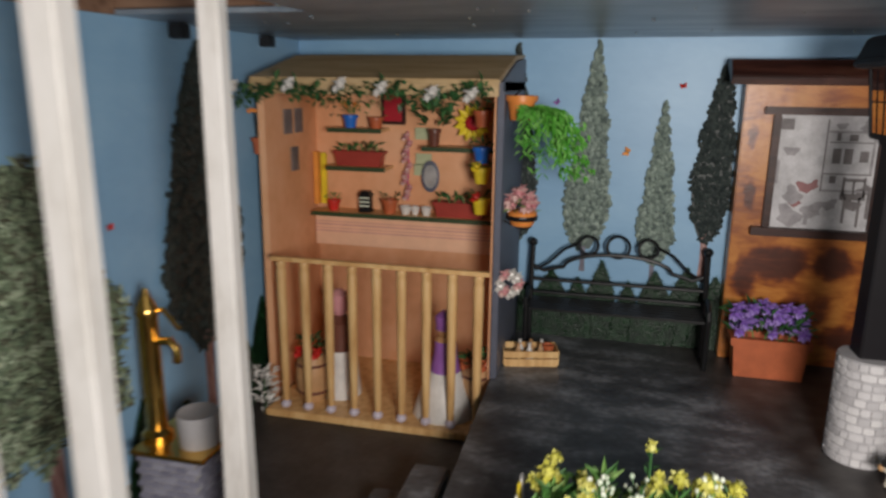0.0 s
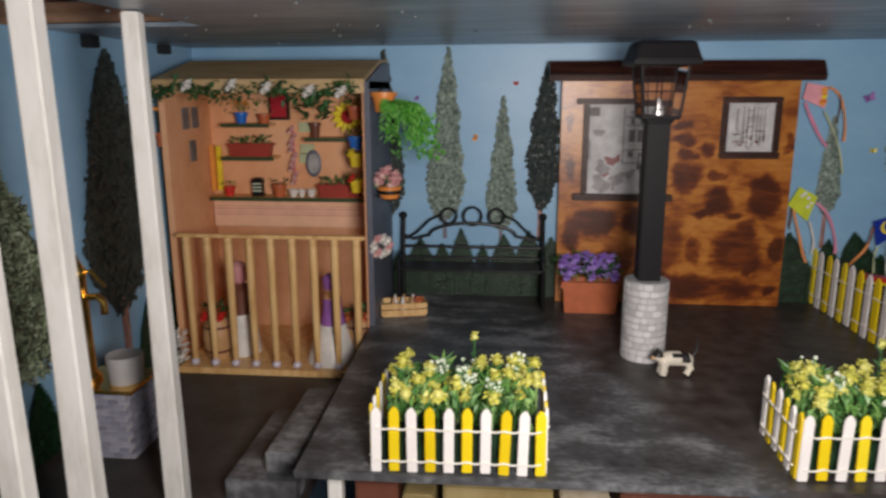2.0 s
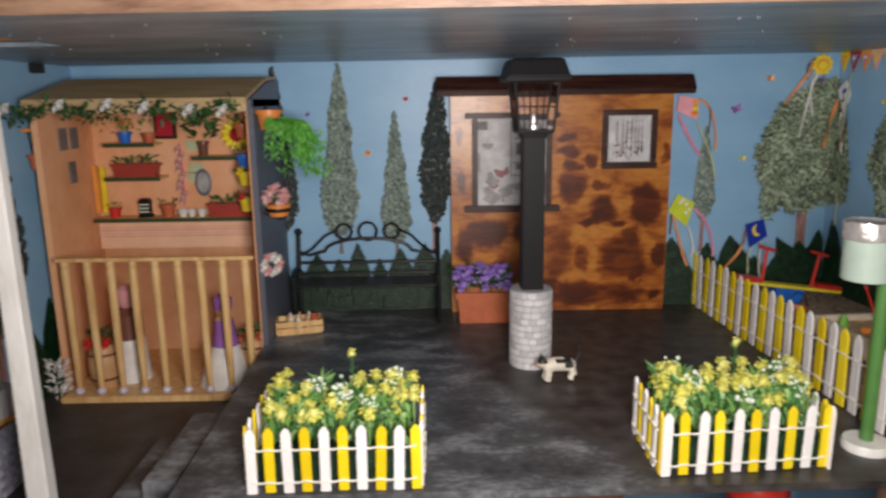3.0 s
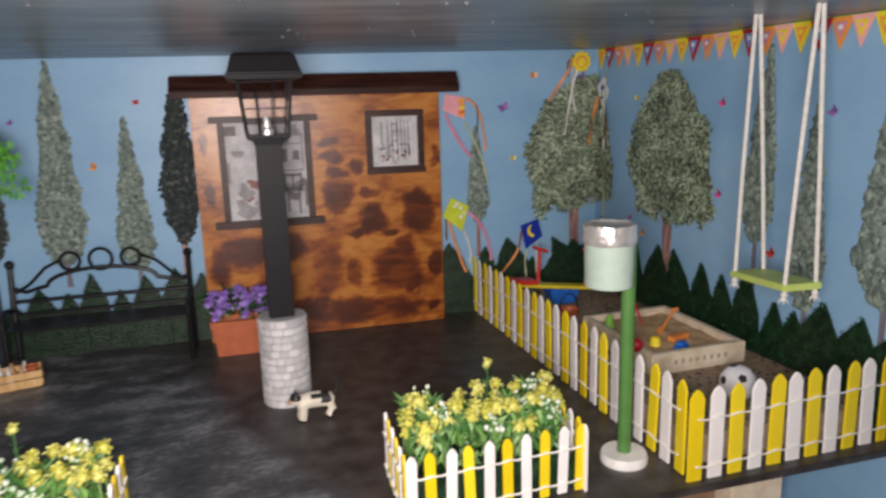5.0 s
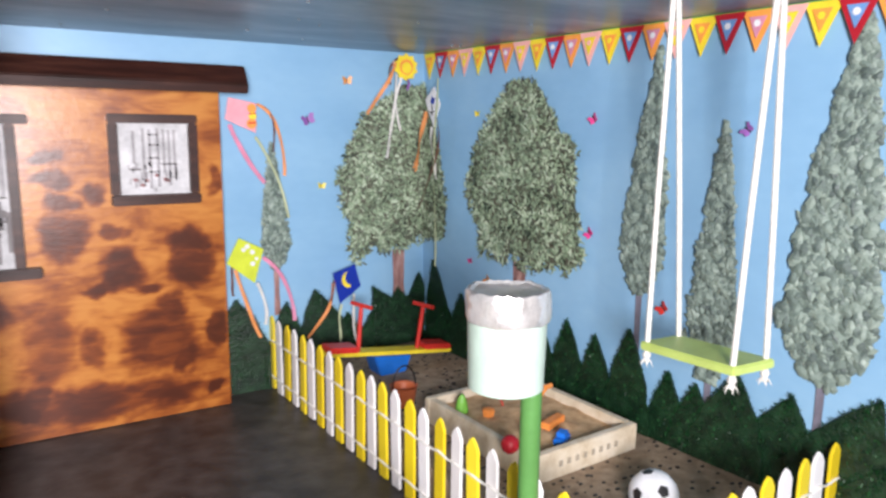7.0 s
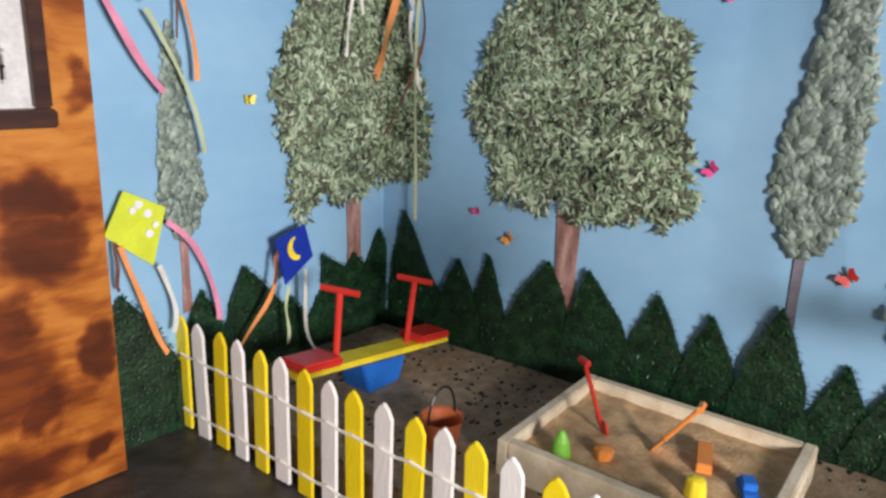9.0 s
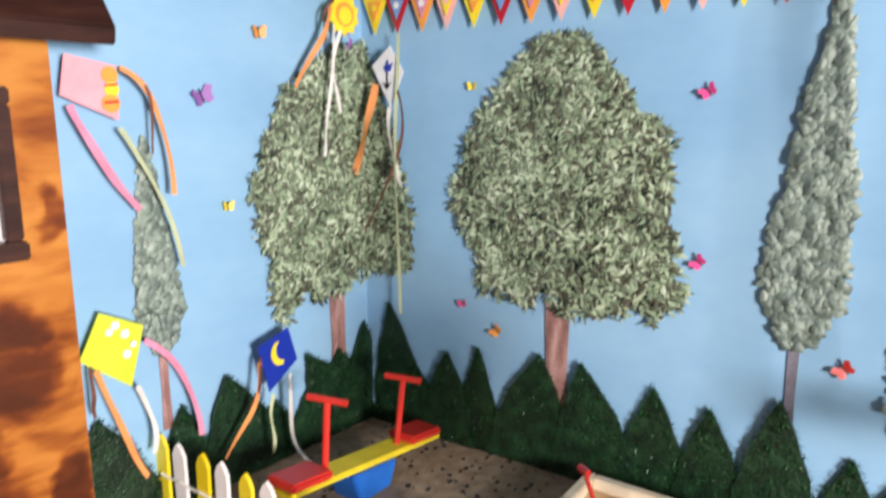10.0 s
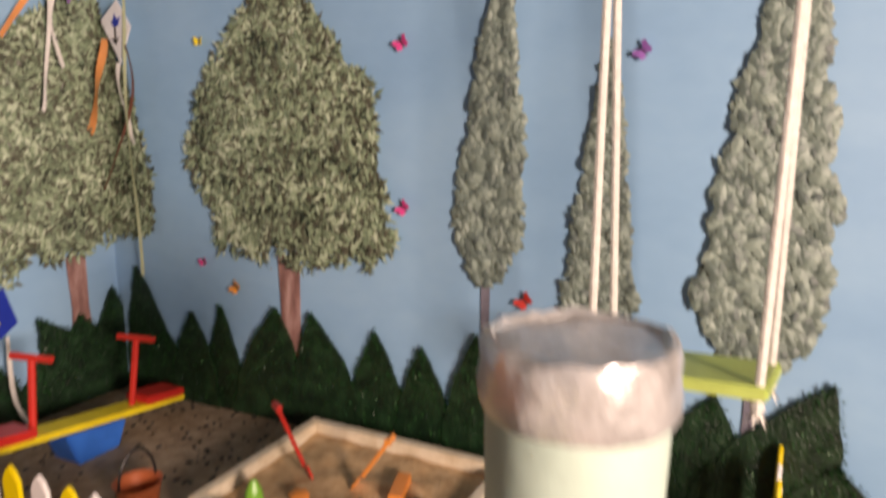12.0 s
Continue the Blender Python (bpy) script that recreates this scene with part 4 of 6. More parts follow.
part("handle", Shape().tube([(0.0, 0.004, 0.110), (0.012, 0.004, 0.112), (0.026, 0.004, 0.096)], 0.0022, 7), BRASS, pump, smooth=True)
pot = thing("brick_pot", (-0.258, 0.492, LOW + 0.074), "pale brick-printed round pot on the pedestal", "pot")
part("pot_body", Shape().lathe([(0.016, 0), (0.018, 0.026), (0.017, 0.028), (0.014, 0.027)], n=20), STONEGREY, pot, smooth=True)


def tuft(parent, name, mat, n, spread, height, size, seed, base=(0, 0, 0), label="", up=0.7):
    """Many small leaves."""
    r = random.Random(seed)
    s = Shape()
    for i in range(n):
        a, q = r.uniform(0, 2 * math.pi), math.sqrt(r.random())
        p = Vector((base[0] + spread[0] * q * math.cos(a), base[1] + spread[1] * q * math.sin(a), base[2] + height * r.uniform(0.1, 1)))
        s.leaf(p, (math.cos(a) + r.gauss(0, 0.5), math.sin(a) + r.gauss(0, 0.5), r.gauss(up, 0.5)), size * r.uniform(0.6, 1.4), size * r.uniform(0.25, 0.5), 0.4)
    return part(name, s, mat, parent, label, kind="stuff")


cam_box = thing("ceiling_fixture", (-0.33, 0.60, ZC), "small black box fixed under the ceiling", "fixture")
part("housing", Shape().box((0, -0.006, -0.014), (0.014, 0.008, -0.001)), BLACK, cam_box, bevel=0.001)
cam_box = thing("ceiling_fixture", (-0.33, 0.765, ZC), "small black box fixed under the ceiling", "fixture")
part("housing", Shape().box((0, -0.006, -0.013), (0.013, 0.008, -0.001)), BLACK, cam_box, bevel=0.001)

# ---- flower stall ----


def stall():
    s = thing("flower_stall", (-0.18, 0.77, LOW), "peach and pine flower stall with a pale sloping roof", "stall")
    o = Vector(s.location)

    def bx(lo, hi, q=None):
        return (q or Shape()).box(Vector(lo) - o, Vector(hi) - o)

    part("base", bx((-0.302, 0.682, LOW), (-0.066, 0.868, LOW + 0.008)), PINE, s, "yellow pine base board", bevel=0.0012)
    part("back_wall", bx((-0.310, 0.856, LOW + 0.008), (-0.050, 0.868, 0.325)), PEACH, s)
    part("left_wall", bx((-0.316, 0.722, LOW + 0.002), (-0.308, 0.862, 0.312)), PEACH, s)
    part("right_wall", bx((-0.054, 0.716, LOW + 0.002), (-0.047, 0.868, 0.310)), GREYBLUE, s, "grey-blue painted side wall", bevel=0.001)
    part("right_lining", bx((-0.0575, 0.722, LOW + 0.008), (-0.0545, 0.856, 0.300)), PEACH, s)
    gable = Shape().slab([Vector(p) - o for p in ((-0.0535, 0.704, 0.300), (-0.0535, 0.868, 0.300), (-0.0535, 0.868, 0.335), (-0.0535, 0.800, 0.331), (-0.0535, 0.704, 0.308))], (0.0065, 0, 0))
    part("gable", gable, GREYBLUE, s)
    roof = Shape().slab([Vector(p) - o for p in ((-0.306, 0.690, 0.306), (-0.306, 0.800, 0.332), (-0.306, 0.868, 0.336), (-0.306, 0.868, 0.340), (-0.306, 0.798, 0.3365), (-0.306, 0.688, 0.311))], (0.258, 0, 0))
    part("roof", roof, ROOFWOOD, s, "pale wooden sloping roof", bevel=0.001)
    part("fascia", bx((-0.312, 0.698, 0.295), (-0.050, 0.703, 0.308)), ROOFWOOD, s, bevel=0.0008)
    # counter wall behind the railing with its cloth stripes
    cw = part("cloth", bx((-0.306, 0.842, 0.104), (-0.060, 0.845, 0.146)), CLOTH, s, "pale peach cloth with faint mauve stripes")
    for i, h in enumerate((0.0016, 0.0010, 0.0018, 0.0010)):
        part("stripe", bx((-0.306, 0.8410, 0.121 + i * 0.0042), (-0.060, 0.8418, 0.121 + i * 0.0042 + h)), CLOTHSTRIPE, cw)
    for x0, x1, z in ((-0.302, -0.060, 0.150), (-0.281, -0.206, 0.207), (-0.278, -0.210, 0.253), (-0.160, -0.062, 0.234)):
        sh = part("shelf", bx((x0, 0.822, z - 0.004), (x1, 0.856, z)), PINE, s)
        part("shelf_edge", bx((x0, 0.8195, z - 0.005), (x1, 0.8215, z)), SHELFGREEN, sh, "dark green trimmed edge")
    # railing
    rail = part("rail", bx((-0.292, 0.689, 0.1190), (-0.052, 0.697, 0.1235)), PINE, s, bevel=0.0010)
    for i in range(9):
        x = -0.281 + i * 0.0272
        prof = [(0.0034, LOW + 0.012), (0.0040, LOW + 0.03), (0.0046, LOW + 0.06), (0.0050, LOW + 0.11), (0.0054, 0.085), (0.0056, 0.108), (0.0046, 0.112), (0.0058, 0.115), (0.0050, 0.119)]
        b = part("baluster", Shape().lathe([(q, z - o.z) for q, z in prof], (x - o.x, 0.6925 - o.y, 0), 9), PINE, rail, smooth=True)
        part("foot", Shape().ball((x - o.x, 0.6915 - o.y, LOW + 0.013 - o.z), 0.0058, 8, (1, 1, 0.9)), BEAD, s, "pale lilac bead foot")
    for y, z, w in ((0.775, 0.262, 0.020), (0.803, 0.262, 0.020), (0.790, 0.218, 0.018)):
        part("picture", bx((-0.3075, y - w / 2, z - 0.014), (-0.3062, y + w / 2, z + 0.014)), PAPERGREY, s, "small grey picture")
        
    part("orange_banner", bx((-0.3055, 0.838, 0.156), (-0.300, 0.846, 0.222)), CARDORANGE, s, "narrow orange banner")
    part("yellow_banner", bx((-0.299, 0.846, 0.156), (-0.292, 0.850, 0.220)), CARDYELLOW, s, "narrow yellow banner")


stall()

GARL = "garland of dark ivy and white roses under the stall roof"
g = thing("garland", (-0.190, 0.690, 0.300), GARL, "garland")
r = random.Random(5)
iv = Shape()
for i in range(420):
    x = r.uniform(-0.145, 0.133)
    z = -0.003 + 0.005 * math.sin(x * 60) + r.gauss(0, 0.005)
    iv.leaf((x, r.uniform(-0.012, 0.004), z), (r.gauss(0, 1), r.gauss(-0.6, 0.5), r.gauss(0, 0.8)), r.uniform(0.006, 0.013), r.uniform(0.004, 0.007), 0.4)
part("ivy", iv, LEAFDARK, g, kind="stuff")


def rose(parent, at, r0, mat, seed, name="rose"):
    q = random.Random(seed)
    s = Shape()
    for k in range(3):
        for j in range(6):
            a = j * 1.05 + k * 0.5
            d = Vector((math.cos(a), math.sin(a) * 0.8 - 0.6 + k * 0.1, math.sin(a + 0.7)))
            s.leaf(Vector(at) + d * r0 * 0.1, d + Vector((0, -0.3 * k, 0)), r0 * (1.1 - 0.2 * k), r0 * 0.8, 0.8)
    s.ball(at, r0 * 0.45, 7)
    return part(name, s, mat, parent)


for i, x in enumerate((-0.128, -0.066, -0.012, 0.030, 0.080, 0.118)):
    rose(g, (x, -0.012, 0.000 + 0.004 * math.sin(i)), 0.009, SATINWHITE, i)

# ---- goods on the stall's shelves ----


def pot_shape(r0, h, n=14):
    return Shape().lathe([(r0 * 0.72, 0), (r0 * 0.95, h * 0.78), (r0 * 1.1, h * 0.78), (r0 * 1.12, h), (r0 * 0.9, h), (r0 * 0.85, h * 0.9)], n=n)


def potted(at, r0, h, mat, leafmat, lh, label, flowers=None, seed=1, n=40, spread=1.2):
    p = thing("potted_plant", at, label, "potted plant", "goods of the flower stall")
    part("pot", pot_shape(r0, h), mat, p, smooth=True)
    tuft(p, "foliage", leafmat, n, (r0 * spread, r0 * spread), lh, max(0.006, lh * 0.4), seed, (0, 0, h * 0.9))
    if flowers:
        tuft(p, "flowers", flowers, 26, (r0 * spread, r0 * spread), lh * 0.9, 0.007, seed + 9, (0, 0, h + lh * 0.35))
    return p


def trough(at, w, d, h, mat, label, seed, group="goods of the flower stall"):
    p = thing("plant_trough", at, label, "plant trough", group)
    s = Shape()
    k = 0.88
    s.rings([[Vector((sx * w / 2 * q, sy * d / 2 * q, z)) for sx, sy in ((-1, -1), (1, -1), (1, 1), (-1, 1))] for q, z in ((k, 0), (0.96, h * 0.8), (1.03, h * 0.8), (1.05, h), (0.92, h), (0.9, h * 0.85))])
    part("trough", s, mat, p, bevel=0.0006)
    tuft(p, "foliage", LEAFDARK, 60, (w * 0.46, d * 0.42), h * 0.5, 0.008, seed, (0, 0, h * 0.9))
    for i in range(3):
        a = -w * 0.3 + i * w * 0.3
        part("hoop", Shape().tube([(a - 0.006, -d * 0.3, h), (a - 0.004, -d * 0.3, h + 0.008), (a + 0.004, -d * 0.3, h + 0.008), (a + 0.006, -d * 0.3, h)], 0.0008, 5), LEAF, p)
    return p


potted((-0.255, 0.838, 0.253), 0.009, 0.015, BLUE, LEAF, 0.014, "small blue pot of orange flowers on a shelf", CARDORANGE, 1)
potted((-0.222, 0.838, 0.253), 0.009, 0.013, TERRA, LEAF, 0.018, "small terracotta pot with sparse leaves", None, 2, 14)
trough((-0.243, 0.838, 0.207), 0.062, 0.020, 0.018, DARKRED, "brick-red trough of low green plants on a shelf", 4)
trough((-0.116, 0.838, 0.150), 0.062, 0.022, 0.018, DARKRED, "brick-red trough of low green plants on a shelf", 5)
potted((-0.149, 0.838, 0.234), 0.0075, 0.020, SATINBROWN, LEAFDARK, 0.044, "brown pot with a tall dark bushy plant", None, 6, 60, 1.9)
potted((-0.279, 0.838, 0.150), 0.008, 0.013, RED, LEAF, 0.006, "small red pot on the long shelf", None, 7, 14)
potted((-0.205, 0.838, 0.150), 0.010, 0.017, TERRA, LEAFDARK, 0.007, "terracotta pot on the long shelf", None, 8, 20)
lan = thing("lantern", (-0.236, 0.838, 0.150), "tiny black lantern on the long shelf", "lantern", "goods of the flower stall")
part("body", Shape().square([(0.008, 0), (0.008, 0.003), (0.0065, 0.003), (0.0065, 0.020), (0.008, 0.020), (0.005, 0.026)]), BLACK, lan, bevel=0.0006)
for z in (0.007, 0.012, 0.017):
    part("band", Shape().box((-0.0068, -0.0072, z), (0.0068, -0.0067, z + 0.0018)), PETALWHITE, lan)
for i, (x, q) in enumerate(((-0.184, 0.008), (-0.172, 0.006), (-0.158, 0.007))):
    c = thing("white_cup", (x, 0.836, 0.150), "tiny white china cup on the long shelf", "cup", "goods of the flower stall")
    part("bowl", Shape().lathe([(q * 0.6, 0), (q, 0.010), (q * 0.9, 0.010), (q * 0.5, 0.002)], n=12), SATINWHITE, c, smooth=True)
pic = thing("picture", (-0.204, 0.853, 0.277), "small dark red picture on the stall's wall", "picture")
part("frame", Shape().box((-0.015, -0.004, -0.020), (0.015, 0.002, 0.020)), DARKWOOD, pic, bevel=0.001)
part("print", Shape().box((-0.011, -0.0048, -0.016), (0.011, -0.0041, 0.016)), CARDRED, pic)
mir = thing("oval_mirror", (-0.156, 0.850, 0.196), "small grey oval mirror on the stall's wall", "mirror")
part("frame", Shape().lathe([(0.0105, 0), (0.0115, 0.003), (0.008, 0.004)], n=18, m=Matrix.Rotation(math.pi / 2, 4, "X") @ Matrix.Diagonal((1, 1.7, 1, 1))), GREYBLUE, mir, smooth=True)
part("glass", Shape().lathe([(0.0085, 0.0042), (0.0085, 0.0046)], n=18, m=Matrix.Rotation(math.pi / 2, 4, "X") @ Matrix.Diagonal((1, 1.7, 1, 1))), FOIL, mir)
st = thing("flower_string", (-0.184, 0.846, 0.165), "hanging string of pink flowers", "flower string")
part("string", Shape().tube([(0, 0, 0), (0.001, 0, 0.05), (0, 0, 0.085)], 0.0008, 5), MAGENTA, st)
for i in range(9):
    rose(st, (0.003 * math.sin(i * 2), -0.004, 0.006 + i * 0.009), 0.006, PETALPINK, 30 + i, "blossom")
for i, (x, z, w) in enumerate(((-0.180, 0.247, 0.018), (-0.178, 0.216, 0.020), (-0.181, 0.203, 0.018))):
    c = thing("note_card", (x + 0.012, 0.853, z), "small pale green card on the stall's wall", "card", "goods of the flower stall")
    part("card", Shape().box((-w / 2, -0.0015, -0.007), (w / 2, 0, 0.007)), SATINGREEN, c)
sf = thing("sunflower", (-0.103, 0.842, 0.262), "large yellow sunflower on the stall's wall", "flower")
for i in range(13):
    a = i * 2 * math.pi / 13
    part("petal", Shape().leaf((0.007 * math.cos(a), -0.002, 0.007 * math.sin(a)), (math.cos(a), -0.15, math.sin(a)), 0.016, 0.009, 0.3, (0, 1, 0)), CARDYELLOW, sf)
part("disc", Shape().ball((0, -0.003, 0), 0.0095, 12, (1, 0.4, 1)), CARDRED, sf, smooth=True)
for i, (z, mat, w) in enumerate(((0.268, TERRA, "terracotta"), (0.228, BLUE, "dark blue"), (0.205, CARDYELLOW, "yellow"), (0.170, CARDYELLOW, "yellow"))):
    p = thing("hanging_pot", (-0.084, 0.800, z - 0.008), "small " + w + " pot hung on the stall's side wall", "pot", "goods of the flower stall")
    part("pot", pot_shape(0.010, 0.018), mat, p, smooth=True)
    tuft(p, "foliage", LEAFDARK, 24, (0.010, 0.010), 0.010, 0.008, 50 + i, (0, 0, 0.016))
    if i > 1:
        rose(p, (-0.004, -0.008, 0.020), 0.007, RED if i == 3 else CARDYELLOW, 60 + i)

# ---- figures and barrel behind the railing ----


def figure(name, at, pieces, label):
    """A doll as one plain mesh."""
    ob = solid(name, pieces, [SATINWHITE], label, "doll", smooth=True)
    ob.location = at
    return ob


def dress(ob, mats, levels):
    for m in mats:
        ob.data.materials.append(m)
    for pl in ob.data.polygons:
        pl.material_index = sum(pl.center.z > q for q in levels)


d = figure("doll", (-0.106, 0.730, LOW + 0.008), Shape().lathe([(0.036, 0), (0.030, 0.02), (0.017, 0.050), (0.0165, 0.052), (0.013, 0.070), (0.012, 0.085), (0.007, 0.090), (0.011, 0.098), (0.012, 0.112), (0.005, 0.118)], n=16), "plain doll shape in a flared white skirt and violet top")
dress(d, [VIOLET, FURTAN, VIOLET], (0.051, 0.087, 0.094))
ob = solid("doll", Shape().lathe([(0.024, 0), (0.021, 0.03), (0.019, 0.055), (0.0185, 0.057), (0.018, 0.090), (0.007, 0.098), (0.012, 0.106), (0.012, 0.122), (0.004, 0.128)], n=16), SATINWHITE, "plain doll shape in brown with a white apron", "doll", smooth=True, at=(-0.236, 0.745, LOW + 0.008))
dress(ob, [SATINBROWN, PETALPINK], (0.056, 0.097))
for x, y in ((-0.262, 0.724), (-0.072, 0.742)):
    b = thing("barrel", (x, y, LOW + 0.008), "small brown wooden barrel behind the railing", "barrel", "barrels")
    part("barrel_body", Shape().lathe([(0.014, 0), (0.0195, 0.016), (0.0205, 0.028), (0.0195, 0.042), (0.0145, 0.056), (0.012, 0.0565)], n=20), FURTAN, b, smooth=True)
    for z in (0.012, 0.044):
        part("hoop", Shape().lathe([(0.0186, z - 0.002), (0.0200, z), (0.0186, z + 0.002)], n=16, caps=False), SATINBROWN, b)
    tuft(b, "foliage", LEAFDARK, 40, (0.016, 0.016), 0.014, 0.012, int(-x * 1000), (0, 0, 0.054))
    for k in range(3):
        rose(b, (-0.010 + 0.011 * k, -0.012, 0.060 + 0.004 * (k % 2)), 0.008, RED if x < -0.2 else TERRA, 70 + k)
wf = thing("white_flower_bunch", (-0.306, 0.690, LOW), "bunch of white lace flowers beside the stall", "flowers")
tuft(wf, "petals", SATINWHITE, 90, (0.010, 0.008), 0.055, 0.010, 77, (0, 0, 0))
part("stem", Shape().tube([(0, 0, 0), (0, 0, 0.04)], 0.001, 5), LEAFDARK, wf)

# ---- hung on the outside of the stall ----
f = thing("hanging_fern", (-0.033, 0.735, 0.272), "bright green trailing fern in an orange pot", "hanging plant")
part("pot", pot_shape(0.015, 0.024), ORANGE, f, smooth=True)
part("hook", Shape().tube([(-0.015, 0, 0.016), (0, 0, 0.03)], 0.001, 5), BLACK, f)
r = random.Random(11)
fr = Shape()
for k in range(110):
    a = r.uniform(-1.7, 0.9)
    d = Vector((math.cos(a), math.sin(a) * 0.6, 0))
    ln = r.uniform(0.035, 0.075)
    base = Vector((0.010, -0.004, 0.008))
    pts = [base + d * ln * t + Vector((0, 0, 0.016 * math.sin(t * 2.2) - 0.080 * t * t * r.uniform(0.6, 1.3))) for t in (0.1, 0.25, 0.4, 0.55, 0.7, 0.85, 1)]
    for i in range(6):
        w = pts[i + 1] - pts[i]
        side = w.cross(Vector((0, 0, 1)))
        for q in (-1, 1):
            fr.leaf(pts[i], w.normalized() + side.normalized() * q * 0.9, 0.014 * (1.2 - 0.1 * i), 0.0030, 0.3)
part("fronds", fr, FERN, f, kind="stuff")
bk = thing("flower_basket", (-0.028, 0.735, 0.165), "striped orange basket of pink flowers", "basket")
part("basket", Shape().lathe([(0.011, 0), (0.015, 0.008), (0.0155, 0.014), (0.013, 0.016)], n=16), ORANGE, bk, smooth=True)
part("band", Shape().lathe([(0.0155, 0.006), (0.0165, 0.009), (0.0160, 0.011)], n=16, caps=False), BLACK, bk)
part("bracket", Shape().tube([(-0.019, 0, 0.004), (0, 0, -0.004), (0.010, 0, -0.001)], 0.0012, 5), BLACK, bk)
for k in range(7):
    a = k * 0.9
    rose(bk, (0.011 * math.cos(a), -0.006 + 0.006 * math.sin(a), 0.022 + 0.006 * (k % 3)), 0.009, PETALPINK, 90 + k, "blossom")
tuft(bk, "foliage", LEAF, 24, (0.014, 0.012), 0.012, 0.010, 91, (0, 0, 0.012))
wr = thing("flower_wreath", (-0.036, 0.722, 0.106), "small wreath of pale pink and red flowers", "wreath")
for k in range(9):
    a = k * 2 * math.pi / 9
    rose(wr, (0.010 * math.cos(a), -0.004, 0.010 * math.sin(a)), 0.007, SATINWHITE if k % 3 else PETALPINK, 110 + k, "blossom")
part("ring", Shape().tube([(0.010 * math.cos(t * 0.5236), 0, 0.010 * math.sin(t * 0.5236)) for t in range(13)], 0.0022, 6), LEAFDARK, wr)

hk = thing("hanging_pot", (-0.322, 0.735, 0.228), "terracotta pot hung from an orange bracket beside the stall", "pot")
part("bracket", Shape().tube([(0.006, 0, 0.046), (-0.006, -0.004, 0.048), (-0.010, -0.006, 0.046)], 0.0024, 7), ORANGE, hk, "orange bracket")
part("pot", pot_shape(0.0085, 0.018), TERRA, hk, smooth=True)
part("cord", Shape().tube([(-0.004, -0.003, 0.047), (-0.002, 0, 0.016)], 0.0006, 5), BLACK, hk)
cr = thing("crate", (-0.018, 0.772, 0), "small pine crate of bottles on the terrace", "crate", turn=14)
for z in (0.002, 0.011):
    for y in (-0.015, 0.015):
        part("slat", Shape().box((-0.030, y - 0.001, z), (0.030, y + 0.001, z + 0.0075)), PINE, cr, bevel=0.0004)
    for x in (-0.030, 0.030):
        part("slat", Shape().box((x - 0.001, -0.0140, z), (x + 0.001, 0.0140, z + 0.0075)), PINE, cr, bevel=0.0004)
part("bottom", Shape().box((-0.029, -0.014, 0), (0.029, 0.014, 0.002)), PINE, cr)
for i in range(6):
    b = thing("bottle", (-0.036 + 0.012 * (i % 3) + 0.006, 0.764 + 0.012 * (i // 3) + 0.003 * (i % 3), 0.003), ("tiny pale glass bottle" if i % 2 else "tiny amber bottle") + " in the crate", "bottle", "bottles in the crate")
    part("glass", Shape().lathe([(0.0042, 0), (0.0044, 0.012), (0.0018, 0.016), (0.0018, 0.021), (0.0022, 0.022)], n=10), SATINWHITE if i % 2 else FURTAN, b, smooth=True)
ob = thing("small_pot", (0.002, 0.778, 0.003), "tiny terracotta pot in the crate", "pot")
part("pot", pot_shape(0.006, 0.018), TERRA, ob, smooth=True)

# ---- violet planter ----
p = trough((0.236, 0.806, 0), 0.078, 0.030, 0.044, TERRA, "orange plastic planter before the shed", 21, "planters")
r = random.Random(21)
for k in range(46):
    rose(p, (r.uniform(-0.040, 0.042), r.uniform(-0.016, 0.012), r.uniform(0.050, 0.078)), r.uniform(0.005, 0.008), PETALVIOLET, k, "blossom")
tuft(p, "leaves", LEAFDARK, 120, (0.042, 0.016), 0.034, 0.014, 22, (0, 0, 0.042))

# ---- cat ----
c = Shape()
c.tube([(-0.017, 0, 0.020), (-0.008, 0, 0.0215), (0.004, 0, 0.021), (0.014, 0, 0.020)], 0.0092, 10)
c.ball((-0.017, 0, 0.0185), 0.0085, 10).ball((0.014, 0, 0.0195), 0.0086, 10)
c.ball((-0.025, 0, 0.0250), 0.0074, 10).ball((-0.0315, 0, 0.0225), 0.0032, 8)
for y in (-0.0035, 0.0035):
    c.lathe([(0.0024, 0), (0.0008, 0.0055)], (-0.0255, y, 0.029), 6)
    c.tube([(-0.017, y, 0.018), (-0.0175, y, 0.009), (-0.019, y, 0.002)], 0.0054, 8)
    c.tube([(0.015, y, 0.018), (0.0175, y, 0.009), (0.014, y, 0.002)], 0.0054, 8)
c.tube([(0.019, 0, 0.022), (0.026, 0, 0.030), (0.027, 0, 0.042), (0.025, 0, 0.048)], 0.0023, 8, 0.0014)
me = c.mesh("cat_figurine", [FUR, FURBLACK, FURTAN], 0, True)
for pl in me.polygons:
    x, y, z = pl.center
    if x > 0.0185 and z > 0.022 or (x < -0.021 and z > 0.0265) or (0.003 < x < 0.015 and z > 0.0205) or noise.noise(Vector((x * 120, y * 120, z * 120 + 3))) > 0.34:
        pl.material_index = 1
    elif noise.noise(Vector((x * 110 + 9, y * 110, z * 110))) > 0.40:
        pl.material_index = 2
cat = new("cat_figurine", me)
cat.matrix_world = pose(0.304, 0.588, 0, 0, 0, 6) @ Matrix.Diagonal((0.80, 0.9, 0.88, 1))
tagged(cat, "cream, black and tan resin cat figurine standing on the terrace", "cat figurine")

# ---- picket fences ----


